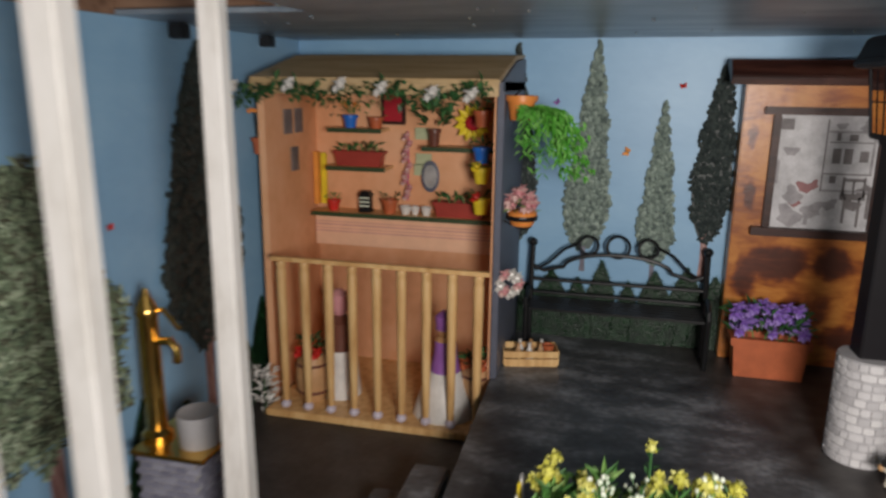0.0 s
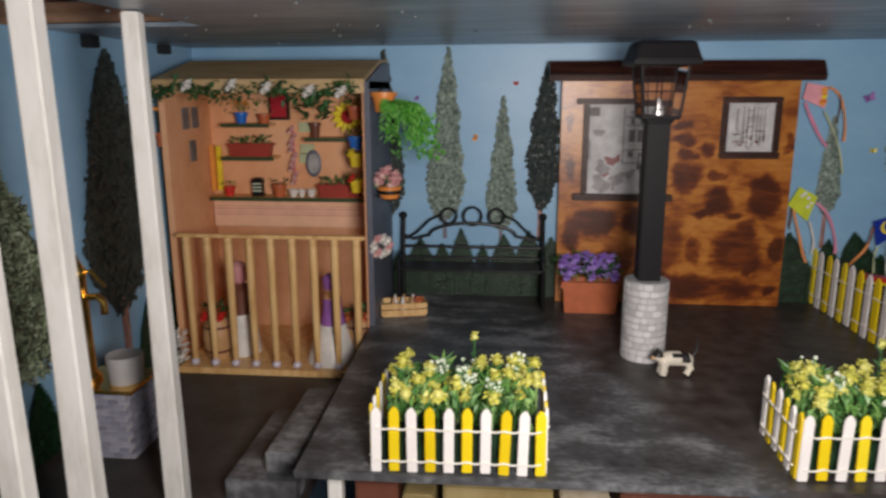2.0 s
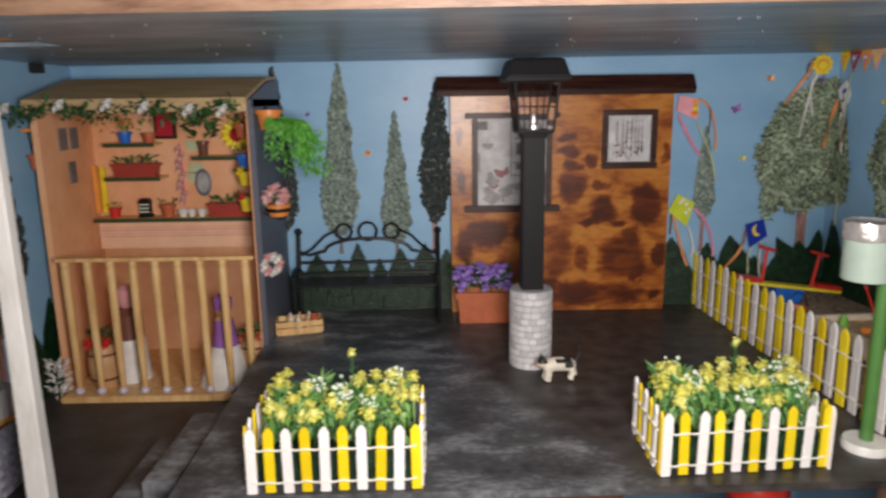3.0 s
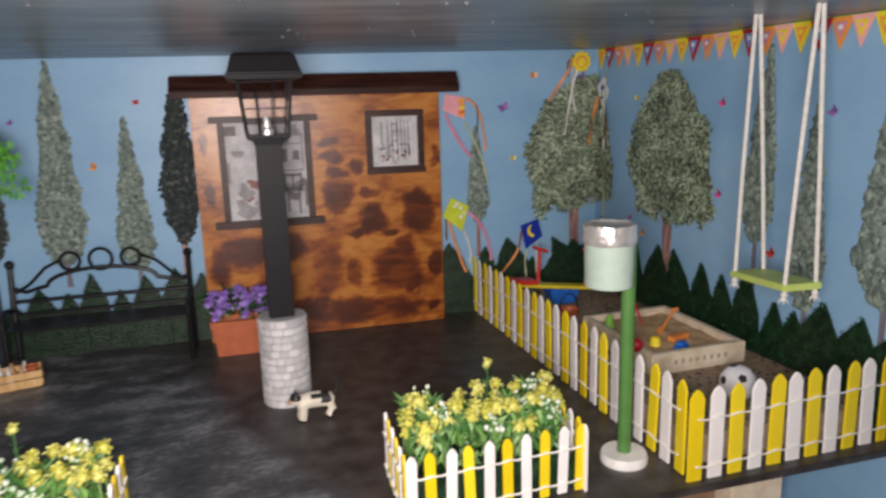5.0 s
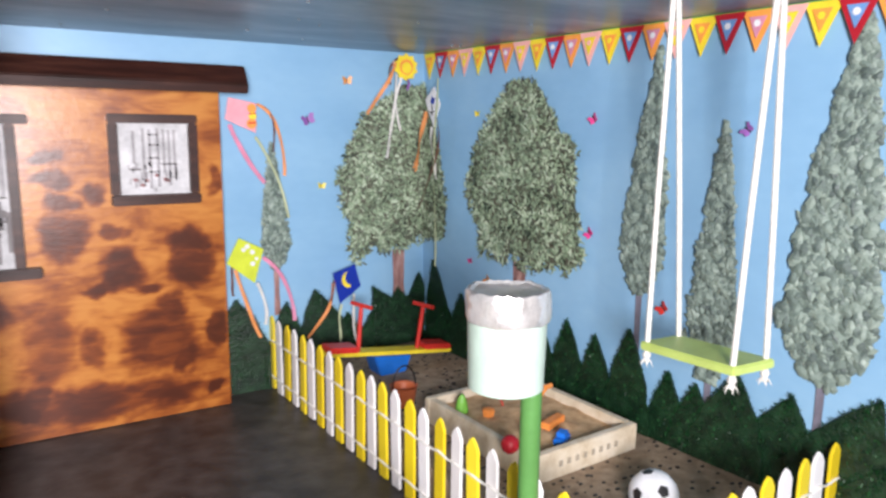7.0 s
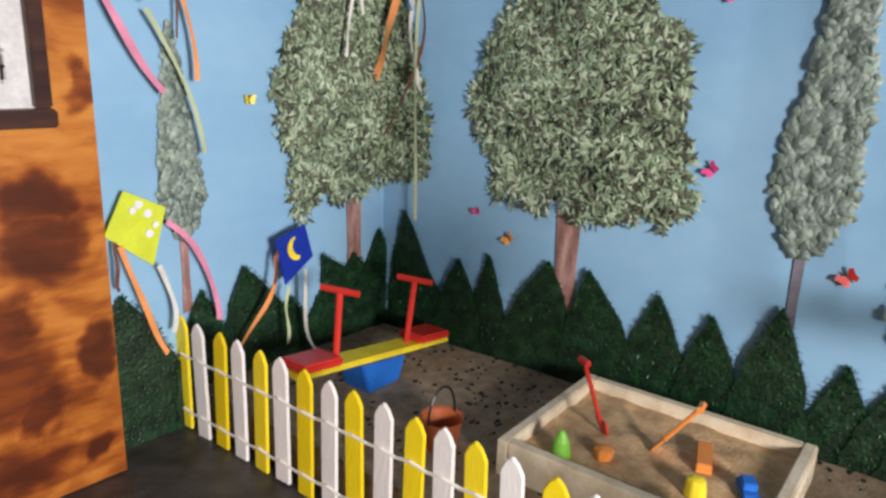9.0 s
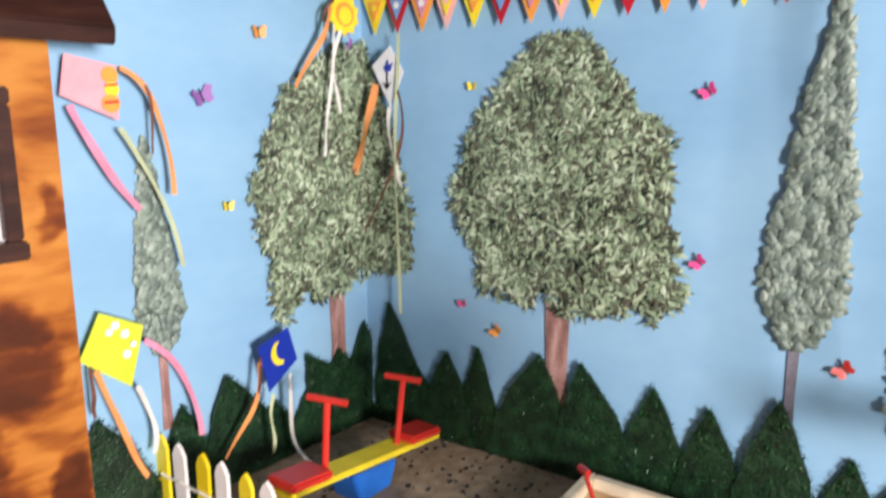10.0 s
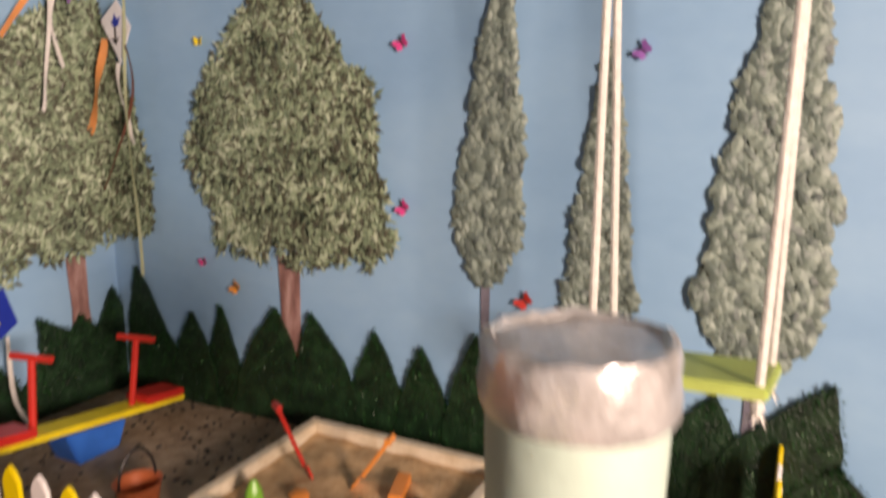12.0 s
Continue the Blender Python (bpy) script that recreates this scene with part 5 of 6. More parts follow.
def picket_mesh(w, h, mat, name="picket"):
    pts = [(-w, 0), (w, 0), (w, h * 0.90), (w * 0.55, h * 0.965), (0, h), (-w * 0.55, h * 0.965), (-w, h * 0.90)]
    return Shape().slab([(x, -0.0011, z) for x, z in pts], (0, 0.0022, 0)).mesh(name, mat, 0.0005)


def picket_run(owner, o, a, b, count, w, h, first=0, seed=1, cords=True, cord=0.0009, out=1):
    """Alternating yellow and white pickets from a to b with two cords."""
    r = random.Random(seed)
    meshes = [picket_mesh(w, h, WHITEPICKET), picket_mesh(w, h, YELLOW)]
    a, b = Vector(a), Vector(b)
    d = (b - a)
    yaw = math.atan2(d.y, d.x)
    side = Vector((d.y, -d.x, 0)).normalized() * out
    for i in range(count):
        p = a + d * (i / max(1, count - 1))
        ob = new("picket", meshes[(i + first) % 2])
        ob.parent = owner
        ob.matrix_local = Matrix.Translation(p - o + Vector((0, 0, r.uniform(0, 0.0014)))) @ Matrix.Rotation(yaw + r.gauss(0, 0.03), 4, "Z") @ Matrix.Rotation(r.gauss(0, 0.02), 4, "Y")
    if cords:
        for z in (h * 0.20, h * 0.70):
            pts = []
            for i in range(count):
                p = a + d * (i / max(1, count - 1)) - o
                pts.append(p + side * 0.0021 + Vector((0, 0, z + r.uniform(-0.0006, 0.0006))))
                if i < count - 1:
                    pts.append(p + d * (0.5 / (count - 1)) + side * 0.0012 + Vector((0, 0, z - 0.0018)))
            part("cord", Shape().tube(pts, cord, 5), WIRE, owner, "thin white cord")


fence = thing("picket_fence", (0.578, 0.377, 0.0), "yellow and white picket fence round the playground", "fence")
picket_run(fence, Vector(fence.location), (0.553, 0.866, 0), (0.577, 0.392, 0), 25, 0.0060, 0.080, 1, 2, out=1)
picket_run(fence, Vector(fence.location), (0.581, 0.378, -0.004), (0.793, 0.388, -0.002), 12, 0.0066, 0.081, 1, 3)


def flower_box(x0, x1, y0, y1, flare, seed, label):
    fb = thing("flower_box", ((x0 + x1) / 2, (y0 + y1) / 2, 0), label, "flower box", "picket flower boxes")
    o = Vector(fb.location)
    n = 10
    picket_run(fb, o, (x0, y0, 0), (x1, y0 + flare, 0), n, 0.0041, 0.056, 0, seed)
    picket_run(fb, o, (x0 - 0.004, y1, 0), (x0 - 0.004, y0 + 0.006, 0), 6, 0.0041, 0.056, 0, seed + 1)
    picket_run(fb, o, (x1 + 0.004, y0 + 0.010, 0), (x1 + 0.004, y1, 0), 6, 0.0041, 0.056, 0, seed + 2)
    part("soil_tray", Shape().box((x0 - o.x + 0.002, y0 - o.y + 0.013, 0.001), (x1 - o.x - 0.002, y1 - o.y - 0.002, 0.030)), HEDGE, fb, "dark green liner", bevel=0.001)
    r = random.Random(seed)
    W, D = (x1 - x0) / 2, (y1 - y0) / 2
    lf, ye, wh, bl, sp = Shape(), Shape(), Shape(), Shape(), Shape()

    def spot(z0, z1, k=0.92):
        return Vector((r.uniform(-W, W) * k, r.uniform(-D + 0.016, D * 0.95), r.uniform(z0, z1)))
    for i in range(1000):
        p = spot(0.026, 0.060)
        a = r.uniform(0, 2 * math.pi)
        way = Vector((math.cos(a) * 0.7, math.sin(a) * 0.7, r.gauss(0.9, 0.4)))
        if abs(p.x) > W * 0.75 and p.x * way.x > 0:
            way.x *= -0.5
        if p.y < -D * 0.3 and way.y < 0:
            way.y *= -0.4
        lf.leaf(p, way, r.uniform(0.007, 0.016), r.uniform(0.003, 0.006), 0.5)
    for i in range(9):
        p = spot(0.054, 0.062, 0.85)
        for k in range(8):
            a = k * 0.8
            bl.leaf(p, (math.cos(a), math.sin(a), 1.5), r.uniform(0.014, 0.021), 0.0040, 0.5)
    part("leaf_layer", lf, LEAF, fb, kind="stuff")
    part("blade_layer", bl, LEAF, fb, kind="stuff")

    def pompom(shape, p, size):
        """A small round head of many short petals."""
        shape.ball(p, size * 0.55, 7)
        for j in range(22):
            d = Vector((r.gauss(0, 1), r.gauss(0, 1), r.gauss(0.25, 1))).normalized()
            shape.leaf(p + d * size * 0.35, d + Vector((r.gauss(0, 0.3), r.gauss(0, 0.3), 0)), size * r.uniform(0.5, 0.75), size * 0.55, 0.6)
    heads = []
    while len(heads) < 46:
        p = spot(0.056, 0.074, 0.97)
        if all((p - q).length > 0.008 for q in heads):
            heads.append(p)
            pompom(ye, p, r.uniform(0.0060, 0.0092))
            sp.tube([p - Vector((0, 0, 0.03)), p], 0.0007, 4)
    for i in range(6):
        p = spot(0.046, 0.058, 0.9)
        for k in range(9):
            a = k * 0.7
            tip = p + Vector((math.cos(a) * r.uniform(0.002, 0.009), math.sin(a) * r.uniform(0.002, 0.009), r.uniform(0.010, 0.024)))
            sp.tube([p, p.lerp(tip, 0.6) + Vector((0, 0, 0.003)), tip], 0.0006, 4)
            wh.ball(tip, r.uniform(0.0013, 0.0021), 6)
            wh.ball(p.lerp(tip, 0.7) + Vector((0.0015, 0, 0.0015)), 0.0013, 5)
    tall = Vector((W * 0.15, D * 0.6, 0.094))
    pompom(ye, tall, 0.0052)
    st = Shape().tube([tall - Vector((0, 0, 0.05)), tall], 0.0009, 5)
    for k in range(8):
        st.leaf(tall - Vector((0, 0, 0.004 + 0.004 * k)), (math.cos(k * 2.1), math.sin(k * 2.1), 0.8), 0.008, 0.003)
    part("tall_stem", st, LEAFDARK, fb)
    part("stem_layer", sp, LEAF, fb, kind="stuff")
    part("yellow_bloom_layer", ye, PETALYELLOW, fb, kind="stuff")
    part("white_bloom_layer", wh, PETALWHITE, fb, kind="stuff")


flower_box(0.020, 0.151, 0.368, 0.446, 0.003, 31, "yellow and white picket box full of plastic flowers")
flower_box(0.354, 0.489, 0.382, 0.458, 0.010, 41, "yellow and white picket box full of yellow flowers")

# ---- litter bin ----
b = thing("litter_bin", (0.545, 0.424, 0), "mint bin with crumpled foil rim on a green post", "bin")
part("foot", Shape().lathe([(0.0195, 0), (0.0200, 0.004), (0.0185, 0.008), (0.004, 0.0085)], n=24), WHITE, b, "round white foot", smooth=True)
part("pole", Shape().lathe([(0.0056, 0.008), (0.0056, 0.150), (0.0056, 0.190)], n=14), POLEGREEN, b, smooth=True)
CX, CY = -0.020, -0.004
part("can", Shape().lathe([(0.0168, 0.1545), (0.0186, 0.1555), (0.0194, 0.190)], (CX, CY, 0), 32, caps=True), MINT, b, smooth=True)


def crumple(q, j, z):
    """A point on the foil round the rim, a little uneven."""
    a = 2 * math.pi * j / 48
    k = noise.noise(Vector((math.cos(a) * 3.2, math.sin(a) * 3.2, z * 160)))
    k2 = noise.noise(Vector((math.cos(a) * 9, math.sin(a) * 9, z * 300 + 5)))
    q += 0.0011 * k + 0.0006 * k2
    return Vector((CX + q * math.cos(a), CY + q * math.sin(a), z + 0.0010 * k2 + 0.0008 * k))


rim = Shape()
rim.rings([[crumple(q, j, z) for j in range(48)] for z, q in ((0.1890, 0.0199), (0.1905, 0.0205), (0.1940, 0.0206), (0.1980, 0.0204), (0.2020, 0.0203), (0.2042, 0.0196), (0.2044, 0.0182), (0.2030, 0.0170))], caps=False)
part("foil_rim", rim, FOIL, b, "crumpled silver foil rim", smooth=True)
lid = Shape()
lid.rings([[crumple(q, j, z) for j in range(48)] for z, q in ((0.2030, 0.0171), (0.2018, 0.0150), (0.2022, 0.0110), (0.2014, 0.0060), (0.2018, 0.0015))])
part("foil_top", lid, FOIL, b, "crumpled foil sheet closing the top", smooth=True)

# ---- playground ----
ZS = 0.026
solid("sand_ground", Shape().slab([(0.592, 0.398, ZS), (xr(0.40) - 0.005, 0.402, ZS), (xr(0.86) - 0.005, 0.866, ZS), (0.562, 0.866, ZS)], (0, 0, -0.025)), SAND, "speckled brown sand ground of the playground", "sand", kind="structure")
gv = Shape()
r = random.Random(9)
for i in range(620):
    x, y = r.uniform(0.60, 0.765), r.uniform(0.405, 0.855)
    gv.ball((x, y, ZS + 0.0002), r.uniform(0.0007, 0.0017), 5, (1.5, 1, 0.5))
solid("gravel", gv, FURBLACK, "dark gravel specks scattered on the sand", "gravel", kind="stuff")
rb = thing("small_ball", (0.619, 0.535, ZS + 0.022), "small dark red ball on the sandbox edge", "ball")
part("sphere", Shape().ball((0, 0, 0.007), 0.007, 14), CARDRED, rb, smooth=True)
sb = thing("sandbox", (0.680, 0.592, ZS), "pale balsa sandbox with orange sand and toys", "sandbox", turn=3)
W, D, H = 0.056, 0.070, 0.022
part("board", Shape().box((-W, -D, 0), (W, -D + 0.007, H)), BALSA, sb, bevel=0.0008)
part("board", Shape().box((-W, D - 0.007, 0), (W, D, H)), BALSA, sb, bevel=0.0008)
part("board", Shape().box((-W, -D + 0.007, 0), (-W + 0.007, D - 0.007, H)), BALSA, sb, bevel=0.0008)
part("board", Shape().box((W - 0.007, -D + 0.007, 0), (W, D - 0.007, H)), BALSA, sb, bevel=0.0008)
gr = Shape()
N = 18
for i in range(N + 1):
    for j in range(N + 1):
        x, y = -W + 0.007 + (2 * W - 0.014) * i / N, -D + 0.007 + (2 * D - 0.014) * j / N
        gr.v.append((x, y, 0.0145 + 0.003 * noise.noise(Vector((x * 60, y * 60, 0)))))
for i in range(N):
    for j in range(N):
        gr.f.append((i * (N + 1) + j, (i + 1) * (N + 1) + j, (i + 1) * (N + 1) + j + 1, i * (N + 1) + j + 1))
part("sand", gr, SANDPIT, sb, "orange sand", smooth=True)
for i in range(8):
    part("letter_bar", Shape().box((-0.030 + i * 0.0085, -D - 0.0004, 0.009), (-0.0265 + i * 0.0085, -D + 0.0002, 0.0135)), LETTER, sb, "faint grey-brown lettering bar")


def toy(name, at, mat, shape, label, turn=0):
    t = thing(name, at, label, name.replace("_", " "), "sand toys", turn=turn)
    part("body", shape, mat, t, bevel=0.0005)
    return t


def shovel(at, mat, label, turn, lean, long=0.034):
    t = thing("toy_shovel", at, label, "shovel", "sand toys", turn=turn)
    m = Matrix.Rotation(lean, 4, "Y")
    part("handle", Shape().tube([m @ Vector((0, 0, 0.006)), m @ Vector((0, 0, long))], 0.0013, 6), mat, t)
    part("grip", Shape().tube([m @ Vector((0, -0.004, long + 0.002)), m @ Vector((0, 0.004, long + 0.002))], 0.0022, 6), mat, t)
    part("blade", Shape().slab([m @ Vector(p) for p in ((0, -0.005, 0.008), (0, 0.005, 0.008), (0, 0.004, -0.002), (0, 0, -0.005), (0, -0.004, -0.002))], (0.0012, 0, 0)), mat, t)


ZT = ZS + 0.0145
shovel((0.678, 0.625, ZT + 0.003), RED, "red toy shovel stuck in the sand", -28, -0.36, 0.046)
shovel((0.683, 0.594, ZT + 0.003), ORANGE, "orange toy shovel in the sand", 100, -0.6)
toy("sand_mould", (0.640, 0.630, ZT), GREEN, Shape().lathe([(0.006, 0), (0.0045, 0.010), (0.0015, 0.016)], n=10), "green toy sand mould")
toy("sand_mould", (0.690, 0.570, ZT), ORANGE, Shape().box((-0.013, -0.004, 0), (0.013, 0.004, 0.006)), "orange toy mould in the sand", 20)
toy("sand_mould", (0.657, 0.562, ZT), CARDYELLOW, Shape().lathe([(0.006, 0), (0.005, 0.009), (0.002, 0.010)], n=8), "yellow toy bucket in the sand")
toy("toy_car", (0.675, 0.542, ZT), BLUE, Shape().box((-0.009, -0.004, 0), (0.009, 0.004, 0.005)).box((-0.004, -0.0035, 0.005), (0.005, 0.0035, 0.009)), "small blue toy car in the sand", 30)
toy("sand_mould", (0.655, 0.612, ZT), ORANGE, Shape().lathe([(0.005, 0), (0.006, 0.006), (0.002, 0.007)], n=6), "orange star mould in the sand")

# football
bm = bmesh.new()
bmesh.ops.create_icosphere(bm, subdivisions=3, radius=0.0165)
ico = bmesh.new()
bmesh.ops.create_icosphere(ico, subdivisions=1, radius=1)
dirs = [v.co.normalized() for v in ico.verts]
ico.free()
me = bpy.data.meshes.new("football")
for fc in bm.faces:
    fc.smooth = True
    fc.material_index = 1 if max(fc.calc_center_median().normalized().dot(d) for d in dirs) > 0.966 else 0
bm.to_mesh(me)
bm.free()
me.materials.append(WHITECARD)
me.materials.append(FURBLACK)
ball = new("football", me)
ball.location = (0.672, 0.448, ZS + 0.0165)
ball.rotation_euler = (0.5, 0.7, 0.2)
tagged(ball, "small black and white football on the sand", "ball")

# seesaw
ss = thing("seesaw", (0.652, 0.790, ZS), "yellow seesaw with red seats on a blue block", "seesaw", turn=3)
tl = Matrix.Translation((0, 0, 0.020)) @ Matrix.Rotation(0.13, 4, "Y")
part("plank", Shape().box((-0.076, -0.010, 0), (0.076, 0.010, 0.004), tl), CARDYELLOW, ss, bevel=0.001)
part("block", Shape().slab([(-0.015, -0.012, 0), (0.015, -0.012, 0), (0.022, -0.012, 0.0168), (-0.022, -0.012, 0.0222)], (0, 0.024, 0)), BLUE, ss, "blue plastic block", bevel=0.001)
for sx in (-1, 1):
    part("seat", Shape().box((sx * 0.057 - 0.017, -0.012, 0.0042), (sx * 0.057 + 0.017, 0.012, 0.0100), tl), RED, ss, "red seat", bevel=0.0016)
    part("handle", Shape().tube([tl @ Vector((sx * 0.036, 0, 0.004)), tl @ Vector((sx * 0.038, 0, 0.050))], 0.0023, 8), RED, ss, "red T-handle", smooth=True)
    part("handle_bar", Shape().tube([tl @ Vector((sx * 0.038 - 0.004, 0.013, 0.051)), tl @ Vector((sx * 0.038 + 0.004, -0.013, 0.051))], 0.0023, 8), RED, ss, "red T-handle bar", smooth=True)
bu = thing("bucket", (0.622, 0.700, ZS), "small red-brown bucket on the sand", "bucket")
part("pail", Shape().lathe([(0.0095, 0), (0.0125, 0.018), (0.0135, 0.019), (0.0115, 0.018), (0.009, 0.003)], n=18), TERRA, bu, smooth=True)
part("handle", Shape().tube([(0.012 * math.cos(t), 0, 0.018 + 0.020 * math.sin(t)) for t in [math.pi * i / 10 for i in range(11)]], 0.0008, 5), BLACK, bu)

# swing
sw = thing("swing", (0.683, 0.426, 0.141), "lime-green swing seat hung on white ropes", "swing")
seat_m = Matrix.Rotation(math.radians(-4), 4, "Z") @ Matrix.Rotation(-0.07, 4, "X")
part("seat", Shape().box((-0.0175, -0.037, 0), (0.0175, 0.037, 0.0055), seat_m), LIME, sw, bevel=0.001)
o = Vector(sw.location)
for sy, top in ((1, Vector((0.681, 0.464, zc(0.681))) - o), (-1, Vector((0.679, 0.393, zc(0.679))) - o)):
    for sx in (-1, 1):
        c0 = seat_m @ Vector((sx * 0.014, sy * 0.0335, 0.0055))
        t0 = top + Vector((0.0022 * sx, 0, 0))
        part("rope", Shape().tube([c0 - Vector((0, 0, 0.014)), c0, c0.lerp(t0, 0.4) + Vector((0.0006 * sx, 0, 0)), t0], 0.0018, 8), ROPE, sw, "thin white rope")
        kn = Shape().ball(c0 - Vector((0, 0, 0.009)), 0.0028, 8)
        for q in range(6):
            kn.leaf(c0 - Vector((0, 0, 0.010)), (math.cos(q), math.sin(q), -1.2), 0.008, 0.0016, 0.2)
        part("knot", kn, ROPE, sw, "frayed rope knot")

# ---- bunting ----
ZR = zc(xr(0.6))
bt = thing("bunting", (xr(0.6), 0.6, ZR), "yellow, red, orange and pink pennant bunting with green ribbon", "bunting")
o = Vector(bt.location)
nr = inward("R")
al = along("R")
part("ribbon", Shape().slab([on_wall("R", 0.862, ZR - 0.0005, 0.0035) - o, on_wall("R", 0.32, ZR - 0.0005, 0.0035) - o, on_wall("R", 0.32, ZR - 0.0030, 0.0035) - o, on_wall("R", 0.862, ZR - 0.0030, 0.0035) - o], nr * 0.0006), GREEN, bt, "green ribbon")
COL = [CARDYELLOW, CARDRED, CARDORANGE, PALEPINK]
INNER = [CARDORANGE, PRINTBLUE, PRINTMAUVE, CARDYELLOW]
n_flag = 25
for i in range(n_flag):
    y = 0.854 - i * 0.0214
    z = ZR - 0.0012
    w, h = 0.0124, 0.0285
    tiltd = 0.0008 * (i % 2)
    def flag(w, h, z, d):
        c = on_wall("R", y, z, 0.0042 + d + tiltd) - o
        return Shape().slab([c - al * w, c + al * w, c - Vector((0, 0, h)) + nr * 0.001], nr * 0.0003)
    fl = part("pennant", flag(w, h, z, 0), COL[i % 4], bt)
    part("pennant_print", flag(w * 0.52, h * 0.52, z - 0.0045, 0.0012), INNER[i % 4], fl)
    c = on_wall("R", y, z - 0.009, 0.0062 + tiltd) - o
    part("pennant_dot", Shape().slab([c + al * 0.0026 * math.cos(t) + Vector((0, 0, 0.0026 * math.sin(t))) for t in (0, 1, 2, 3.1, 4.2, 5.3)], nr * 0.0003), (CARDYELLOW, WHITECARD, WHITECARD, PALEPINK)[i % 4], fl)

# ---- kites ----


def smooth_line(pts, n=12):
    """Points along a gentle curve through the given ones."""
    pts = [Vector(p) for p in pts]
    if len(pts) == 2:
        pts.insert(1, pts[0].lerp(pts[1], 0.5) + (pts[1] - pts[0]).orthogonal() * 0.06)
    a, m, b = pts
    c = m * 2 - (a + b) * 0.5
    return [a * (1 - t) ** 2 + c * 2 * t * (1 - t) + b * t * t for t in [i / n for i in range(n + 1)]]


def kite(side, u, z, outline, mat, label, ribbons, decor=(), depth=0.012):
    """A flat card kite hung before the wall with satin ribbons."""
    nrm, a = inward(side), along(side)
    k = thing("kite", tuple(on_wall(side, u, z, depth)), label, "kite", "kites on the walls")
    part("sail", Shape().slab([a * x + Vector((0, 0, y)) for x, y in outline], nrm * 0.0012), mat, k, bevel=0.0003)
    for i, (name, pts, m) in enumerate(decor):
        part(name, Shape().slab([a * x + Vector((0, 0, y)) + nrm * (0.0014 + 0.0003 * i) for x, y in pts], nrm * 0.0006), m, k)
    for i, (pts, width, m) in enumerate(ribbons):
        line = smooth_line([a * x + Vector((0, 0, y)) for x, y in pts])
        s = Shape()
        n = len(line)
        for q in range(n):
            d = (line[min(q + 1, n - 1)] - line[max(q - 1, 0)]).normalized()
            tw = 0.35 * math.sin(q * 0.7 + i * 2)
            side_v = (d.cross(nrm) * math.cos(tw) + nrm * math.sin(tw)) * width / 2
            c = line[q] + nrm * (0.0022 + 0.0035 * math.sin(q / n * 4 + i) ** 2)
            s.v += [tuple(c - side_v), tuple(c + side_v)]
        s.f = [(2 * q, 2 * q + 1, 2 * q + 3, 2 * q + 2) for q in range(n - 1)]
        part("ribbon", s, m, k, "curled satin ribbon", smooth=True)
    part("line", Shape().tube([(0, 0, 0), tuple(-nrm * (depth - 0.0005))], 0.0008, 5), WIRE, k)
    return k


def circle(cx, cy, q, n=12):
    return [(cx + q * math.cos(2 * math.pi * i / n), cy + q * math.sin(2 * math.pi * i / n)) for i in range(n)]


kite("B", 0.530, 0.288, [(-0.016, 0.019), (0.011, 0.014), (0.010, -0.015), (-0.020, -0.002)], PINK, "pink card kite with an orange figure and ribbons",
     [([(-0.016, -0.007), (-0.005, -0.033), (0.017, -0.065)], 0.0044, SATINPINK), ([(0.011, 0.013), (0.032, -0.011), (0.037, -0.058)], 0.0030, SATINORANGE),
      ([(0.008, -0.019), (0.027, -0.053), (0.041, -0.102)], 0.0026, SATINGREEN), ([(0.011, 0.013), (0.026, 0.000), (0.027, -0.034)], 0.0018, SATINBROWN)],
     [("spot", circle(0.0065, 0.009, 0.0046), CARDORANGE), ("spot", circle(0.0070, 0.0015, 0.0040), CARDYELLOW), ("spot", circle(0.0058, -0.006, 0.0050), CARDORANGE), ("stripe", [(0.002, -0.0048), (0.010, -0.0040), (0.010, -0.0056), (0.002, -0.0064)], RED), ("stripe", [(0.003, 0.0040), (0.010, 0.0048), (0.010, 0.0036), (0.003, 0.0028)], RED)])
kite("B", 0.526, 0.147, [(-0.007, 0.021), (0.018, 0.008), (0.008, -0.027), (-0.020, -0.004)], LIMECARD, "lime-yellow card kite with white marks and ribbons",
     [([(-0.012, -0.011), (0.000, -0.054), (0.012, -0.085)], 0.0036, SATINORANGE), ([(0.016, 0.000), (0.040, -0.030), (0.048, -0.071)], 0.0038, SATINPINK),
      ([(0.009, -0.026), (0.017, -0.048), (0.017, -0.072)], 0.0030, SATINWHITE), ([(-0.015, -0.008), (-0.015, -0.038)], 0.0024, SATINBROWN)],
     [("mark", circle(0.001, 0.012, 0.0026, 8), WHITECARD), ("mark", circle(0.006, 0.006, 0.0026, 8), WHITECARD), ("mark", circle(-0.003, 0.009, 0.0022, 8), WHITECARD), ("mark", circle(0.006, -0.006, 0.0026, 8), WHITECARD), ("mark", circle(0.010, -0.001, 0.0020, 8), WHITECARD)])
moon = [(0.002 + 0.0080 * math.cos(t), 0.005 + 0.0090 * math.sin(t)) for t in [1.9 + i * 0.38 for i in range(9)]] + [(0.0048 + 0.0068 * math.cos(t), 0.0068 + 0.0076 * math.sin(t)) for t in [4.7 - i * 0.36 for i in range(8)]]
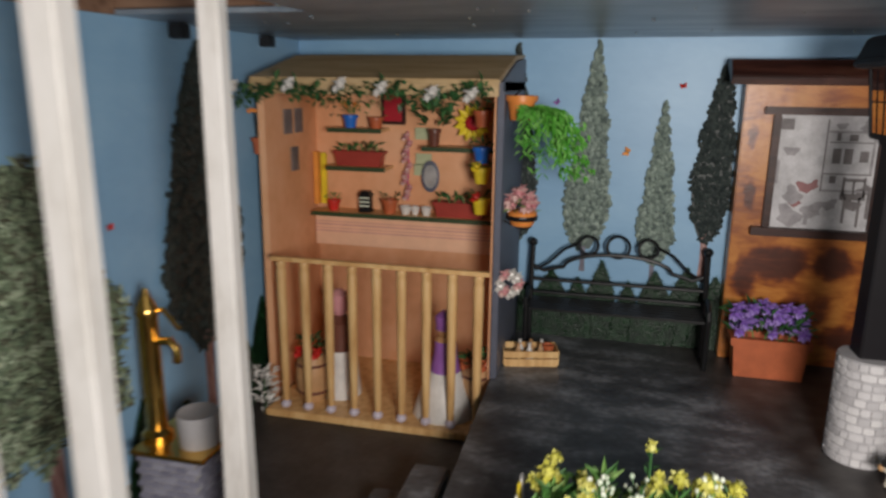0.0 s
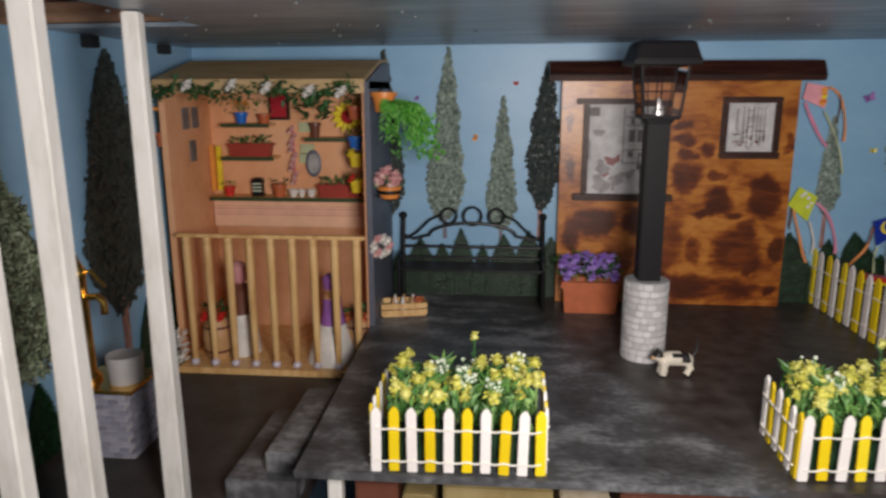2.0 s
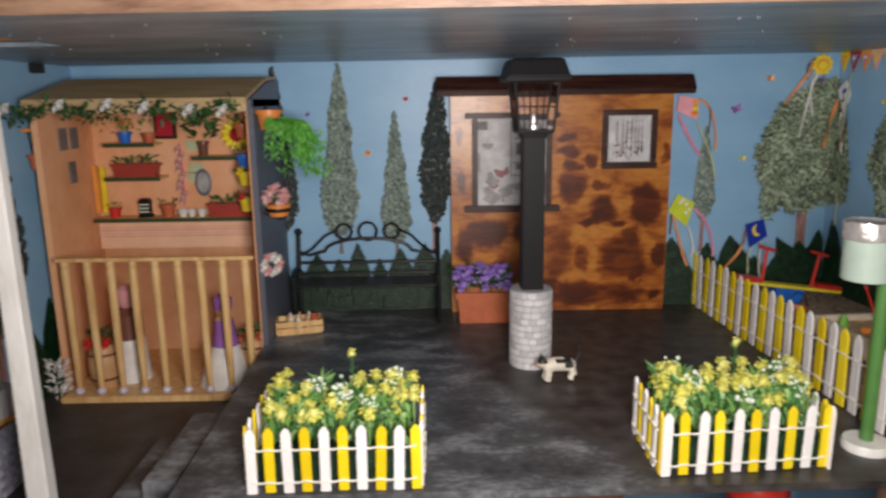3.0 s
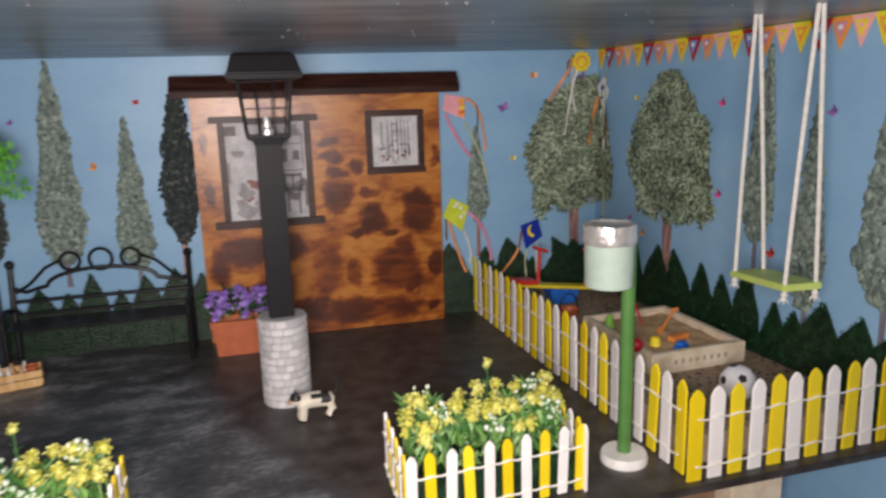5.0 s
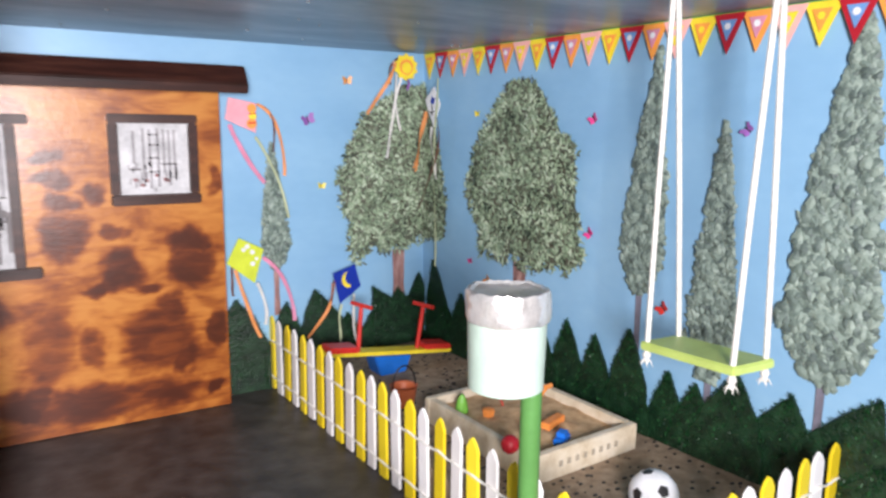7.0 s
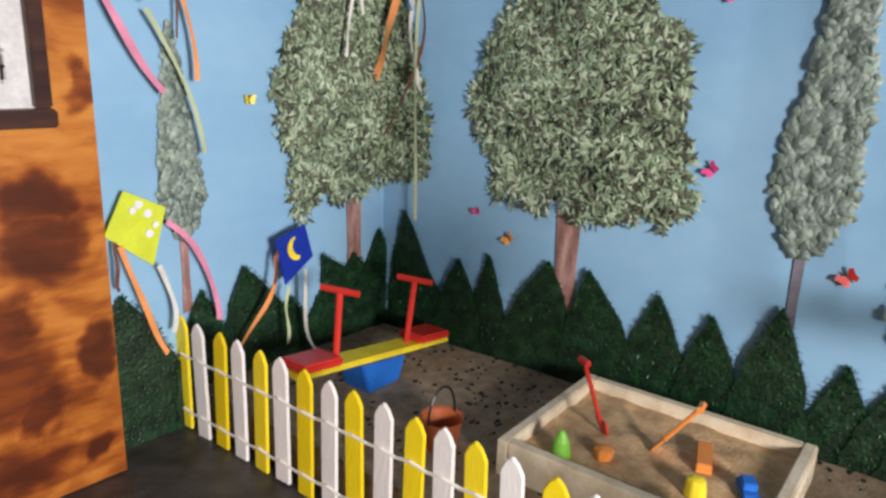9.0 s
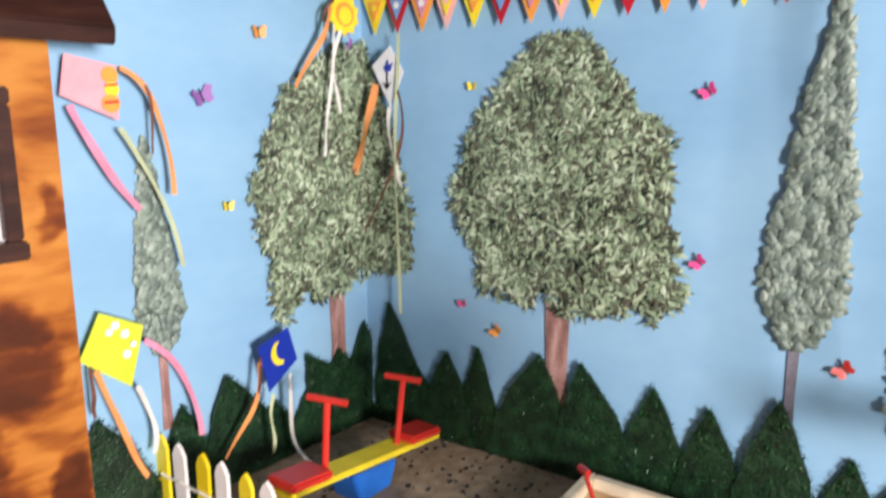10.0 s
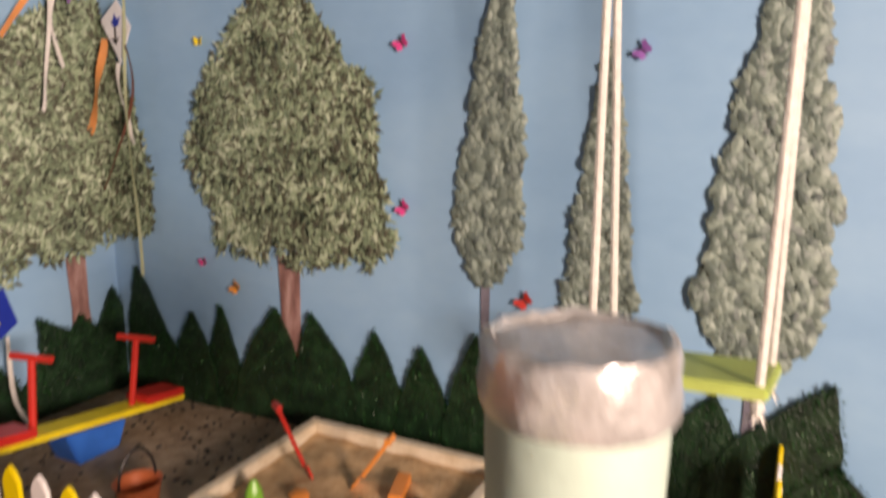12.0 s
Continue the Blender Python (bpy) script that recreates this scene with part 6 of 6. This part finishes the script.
kite("B", 0.633, 0.110, [(-0.016, 0.013), (0.010, 0.021), (0.017, -0.004), (-0.008, -0.021)], NAVY, "navy card kite with a yellow moon and ribbons",
     [([(-0.016, 0.003), (-0.025, -0.026), (-0.047, -0.054)], 0.0034, SATINORANGE), ([(0.007, -0.011), (0.009, -0.059), (0.026, -0.088)], 0.0030, SATINWHITE),
      ([(-0.008, -0.021), (-0.009, -0.065)], 0.0026, SATINGREEN), ([(-0.015, 0.006), (-0.020, -0.014), (-0.027, -0.030)], 0.0022, SATINBROWN)],
     [("moon", moon, CARDYELLOW)], 0.020)
sun = [((0.0145 if i % 2 else 0.0118) * math.cos(2 * math.pi * i / 20), (0.0145 if i % 2 else 0.0118) * math.sin(2 * math.pi * i / 20)) for i in range(20)]
kite("B", 0.710, 0.346, [(x * 1.05, y * 1.05) for x, y in sun], CARDYELLOW, "yellow sun-shaped card kite with ribbons in the corner",
     [([(-0.014, 0.004), (-0.026, -0.019), (-0.049, -0.052)], 0.0040, SATINORANGE), ([(-0.014, -0.008), (-0.020, -0.069), (-0.027, -0.099)], 0.0026, SATINWHITE),
      ([(-0.008, -0.012), (-0.014, -0.045), (-0.008, -0.069)], 0.0026, SATINWHITE), ([(0.002, -0.013), (0.001, -0.025)], 0.0030, VIOLET), ([(-0.012, 0.008), (-0.020, 0.000), (-0.022, -0.020)], 0.0020, SATINBROWN)],
     [("face", circle(0, 0, 0.0085), CARDORANGE), ("cheek", circle(0, -0.001, 0.0062), CARDYELLOW)], 0.014)
kite("R", 0.846, 0.306, [(-0.005, 0.005), (0.012, 0.019), (0.024, 0.000), (0.012, -0.025)], WHITECARD, "white diamond card kite with a blue flower mark",
     [([(-0.001, -0.008), (-0.009, -0.042), (-0.027, -0.081)], 0.0062, SATINORANGE), ([(0.014, -0.025), (0.015, -0.058), (0.025, -0.082)], 0.0034, SATINWHITE),
      ([(0.022, -0.013), (0.019, -0.062), (-0.013, -0.118)], 0.0024, SATINBROWN), ([(0.021, 0.027), (0.019, -0.070), (0.020, -0.181)], 0.0026, SATINGREEN)],
     [("mark", [(0.006, 0.004), (0.009, 0.000), (0.013, 0.001), (0.015, 0.007), (0.012, 0.005), (0.010, 0.009), (0.008, 0.004)], NAVY), ("stem", [(0.0095, 0.000), (0.0095, -0.012), (0.0105, -0.012), (0.0105, 0.000)], FURBLACK), ("leaf", [(0.006, -0.007), (0.0100, -0.012), (0.014, -0.007), (0.0105, -0.0095)], FURBLACK)])

# ---- under the terrace ----
und = thing("terrace_leg", (-0.022, 0.40, -0.36), "white-painted wooden leg under the terrace board", "leg")
part("leg", Shape().box((-0.006, -0.006, 0), (0.006, 0.006, 0.353)), WHITE, und, bevel=0.001)
for i, (x0, x1, mat, lab) in enumerate(((-0.008, 0.030, SATINBROWN, "brown"), (0.034, 0.062, OLIVE, "olive"), (0.070, 0.165, OLIVE, "olive"), (0.172, 0.215, BALSA, "pale wooden"), (0.222, 0.330, SATINBROWN, "brown"))):
    bb = thing("storage_box", ((x0 + x1) / 2, 0.46, -0.36), "plain " + lab + " box stored under the terrace", "box", "boxes under the terrace")
    part("carton", Shape().box((-(x1 - x0) / 2, -0.05, 0), ((x1 - x0) / 2, 0.05, 0.325 - 0.012 * (i % 2))), mat, bb, bevel=0.002)
red = thing("red_bauble", (0.475, 0.47, -0.36), "shiny red ball on a stand under the terrace", "ball")
part("stand", Shape().lathe([(0.03, 0), (0.02, 0.02), (0.018, 0.27)], n=18), BLACK, red, smooth=True)
part("globe", Shape().ball((0, 0, 0.295), 0.030, 20), RED, red, smooth=True)
sup = thing("support_block", (0.655, 0.43, -0.36), "pale wooden block supporting the playground", "block")
part("block", Shape().box((-0.012, -0.02, 0), (0.040, 0.05, 0.353)), BALSA, sup, bevel=0.001)
sup = thing("support_board", (0.60, 0.44, -0.36), "brown board supporting the playground", "board")
part("board", Shape().box((-0.02, -0.012, 0), (0.04, 0.012, 0.352)), BOARD, sup, bevel=0.001)

# ---- upper storey ----
yb = thing("yellow_tray", (-0.02, 0.345, ZC + 0.024), "bright yellow plastic tray on the storey above", "tray")
part("tray", Shape().box((-0.07, -0.012, 0), (0.11, 0.04, 0.05)), CARDYELLOW, yb, bevel=0.003)
pb = thing("picture_box", (-0.112, 0.35, ZC + 0.024), "printed card box on the storey above", "box")
part("carton", Shape().box((-0.022, -0.012, 0), (0.020, 0.03, 0.06)), PAPER, pb, bevel=0.001)
bb = thing("black_box", (0.27, 0.345, ZC + 0.024), "black box with white strips on the storey above", "box")
part("carton", Shape().box((-0.028, -0.012, 0), (0.12, 0.04, 0.06)), BLACK, bb, bevel=0.001)

# ---- bricks last ----
r = random.Random(15)
for row in range(12):
    a = r.uniform(0, 1)
    end = a + 2 * math.pi
    while a < end - 0.12:
        w = min(r.uniform(0.26, 0.52), end - a)
        h = r.uniform(0.0058, 0.0071)
        n = 4
        o, q = [], []
        for k in range(n + 1):
            t = a + 0.02 + (w - 0.04) * k / n
            for rad, dz, arr in ((0.0235, 0.0, o), (0.0246, 0.0005, q)):
                e = 0.0006 * (1 if k in (0, n) else 0)
                arr.append((Vector((rad * math.cos(t), rad * math.sin(t), 0.0006 + row * 0.0076 + dz + e)), Vector((rad * math.cos(t), rad * math.sin(t), 0.0006 + row * 0.0076 + h - dz - e))))
        st = Shape()
        ring = [p[0] for p in o] + [p[1] for p in reversed(o)]
        front = [p[0] for p in q] + [p[1] for p in reversed(q)]
        st.rings([ring, front])
        part("stone", st, STONEGREY, lamp_foot)
        a += w
up = bpy.data.objects["wall_upper_left"]
spots = []
for row in range(16):
    for k in range(14):
        spots.append((Vector((XL + 0.0005, 0.312 + k * 0.0205 + (0.010 if row % 2 else 0), ZC + 0.030 + row * 0.0095)), math.pi / 2))
brick_rows(up, spots, (0.0192, 0.002, 0.0082), BRICKRED)
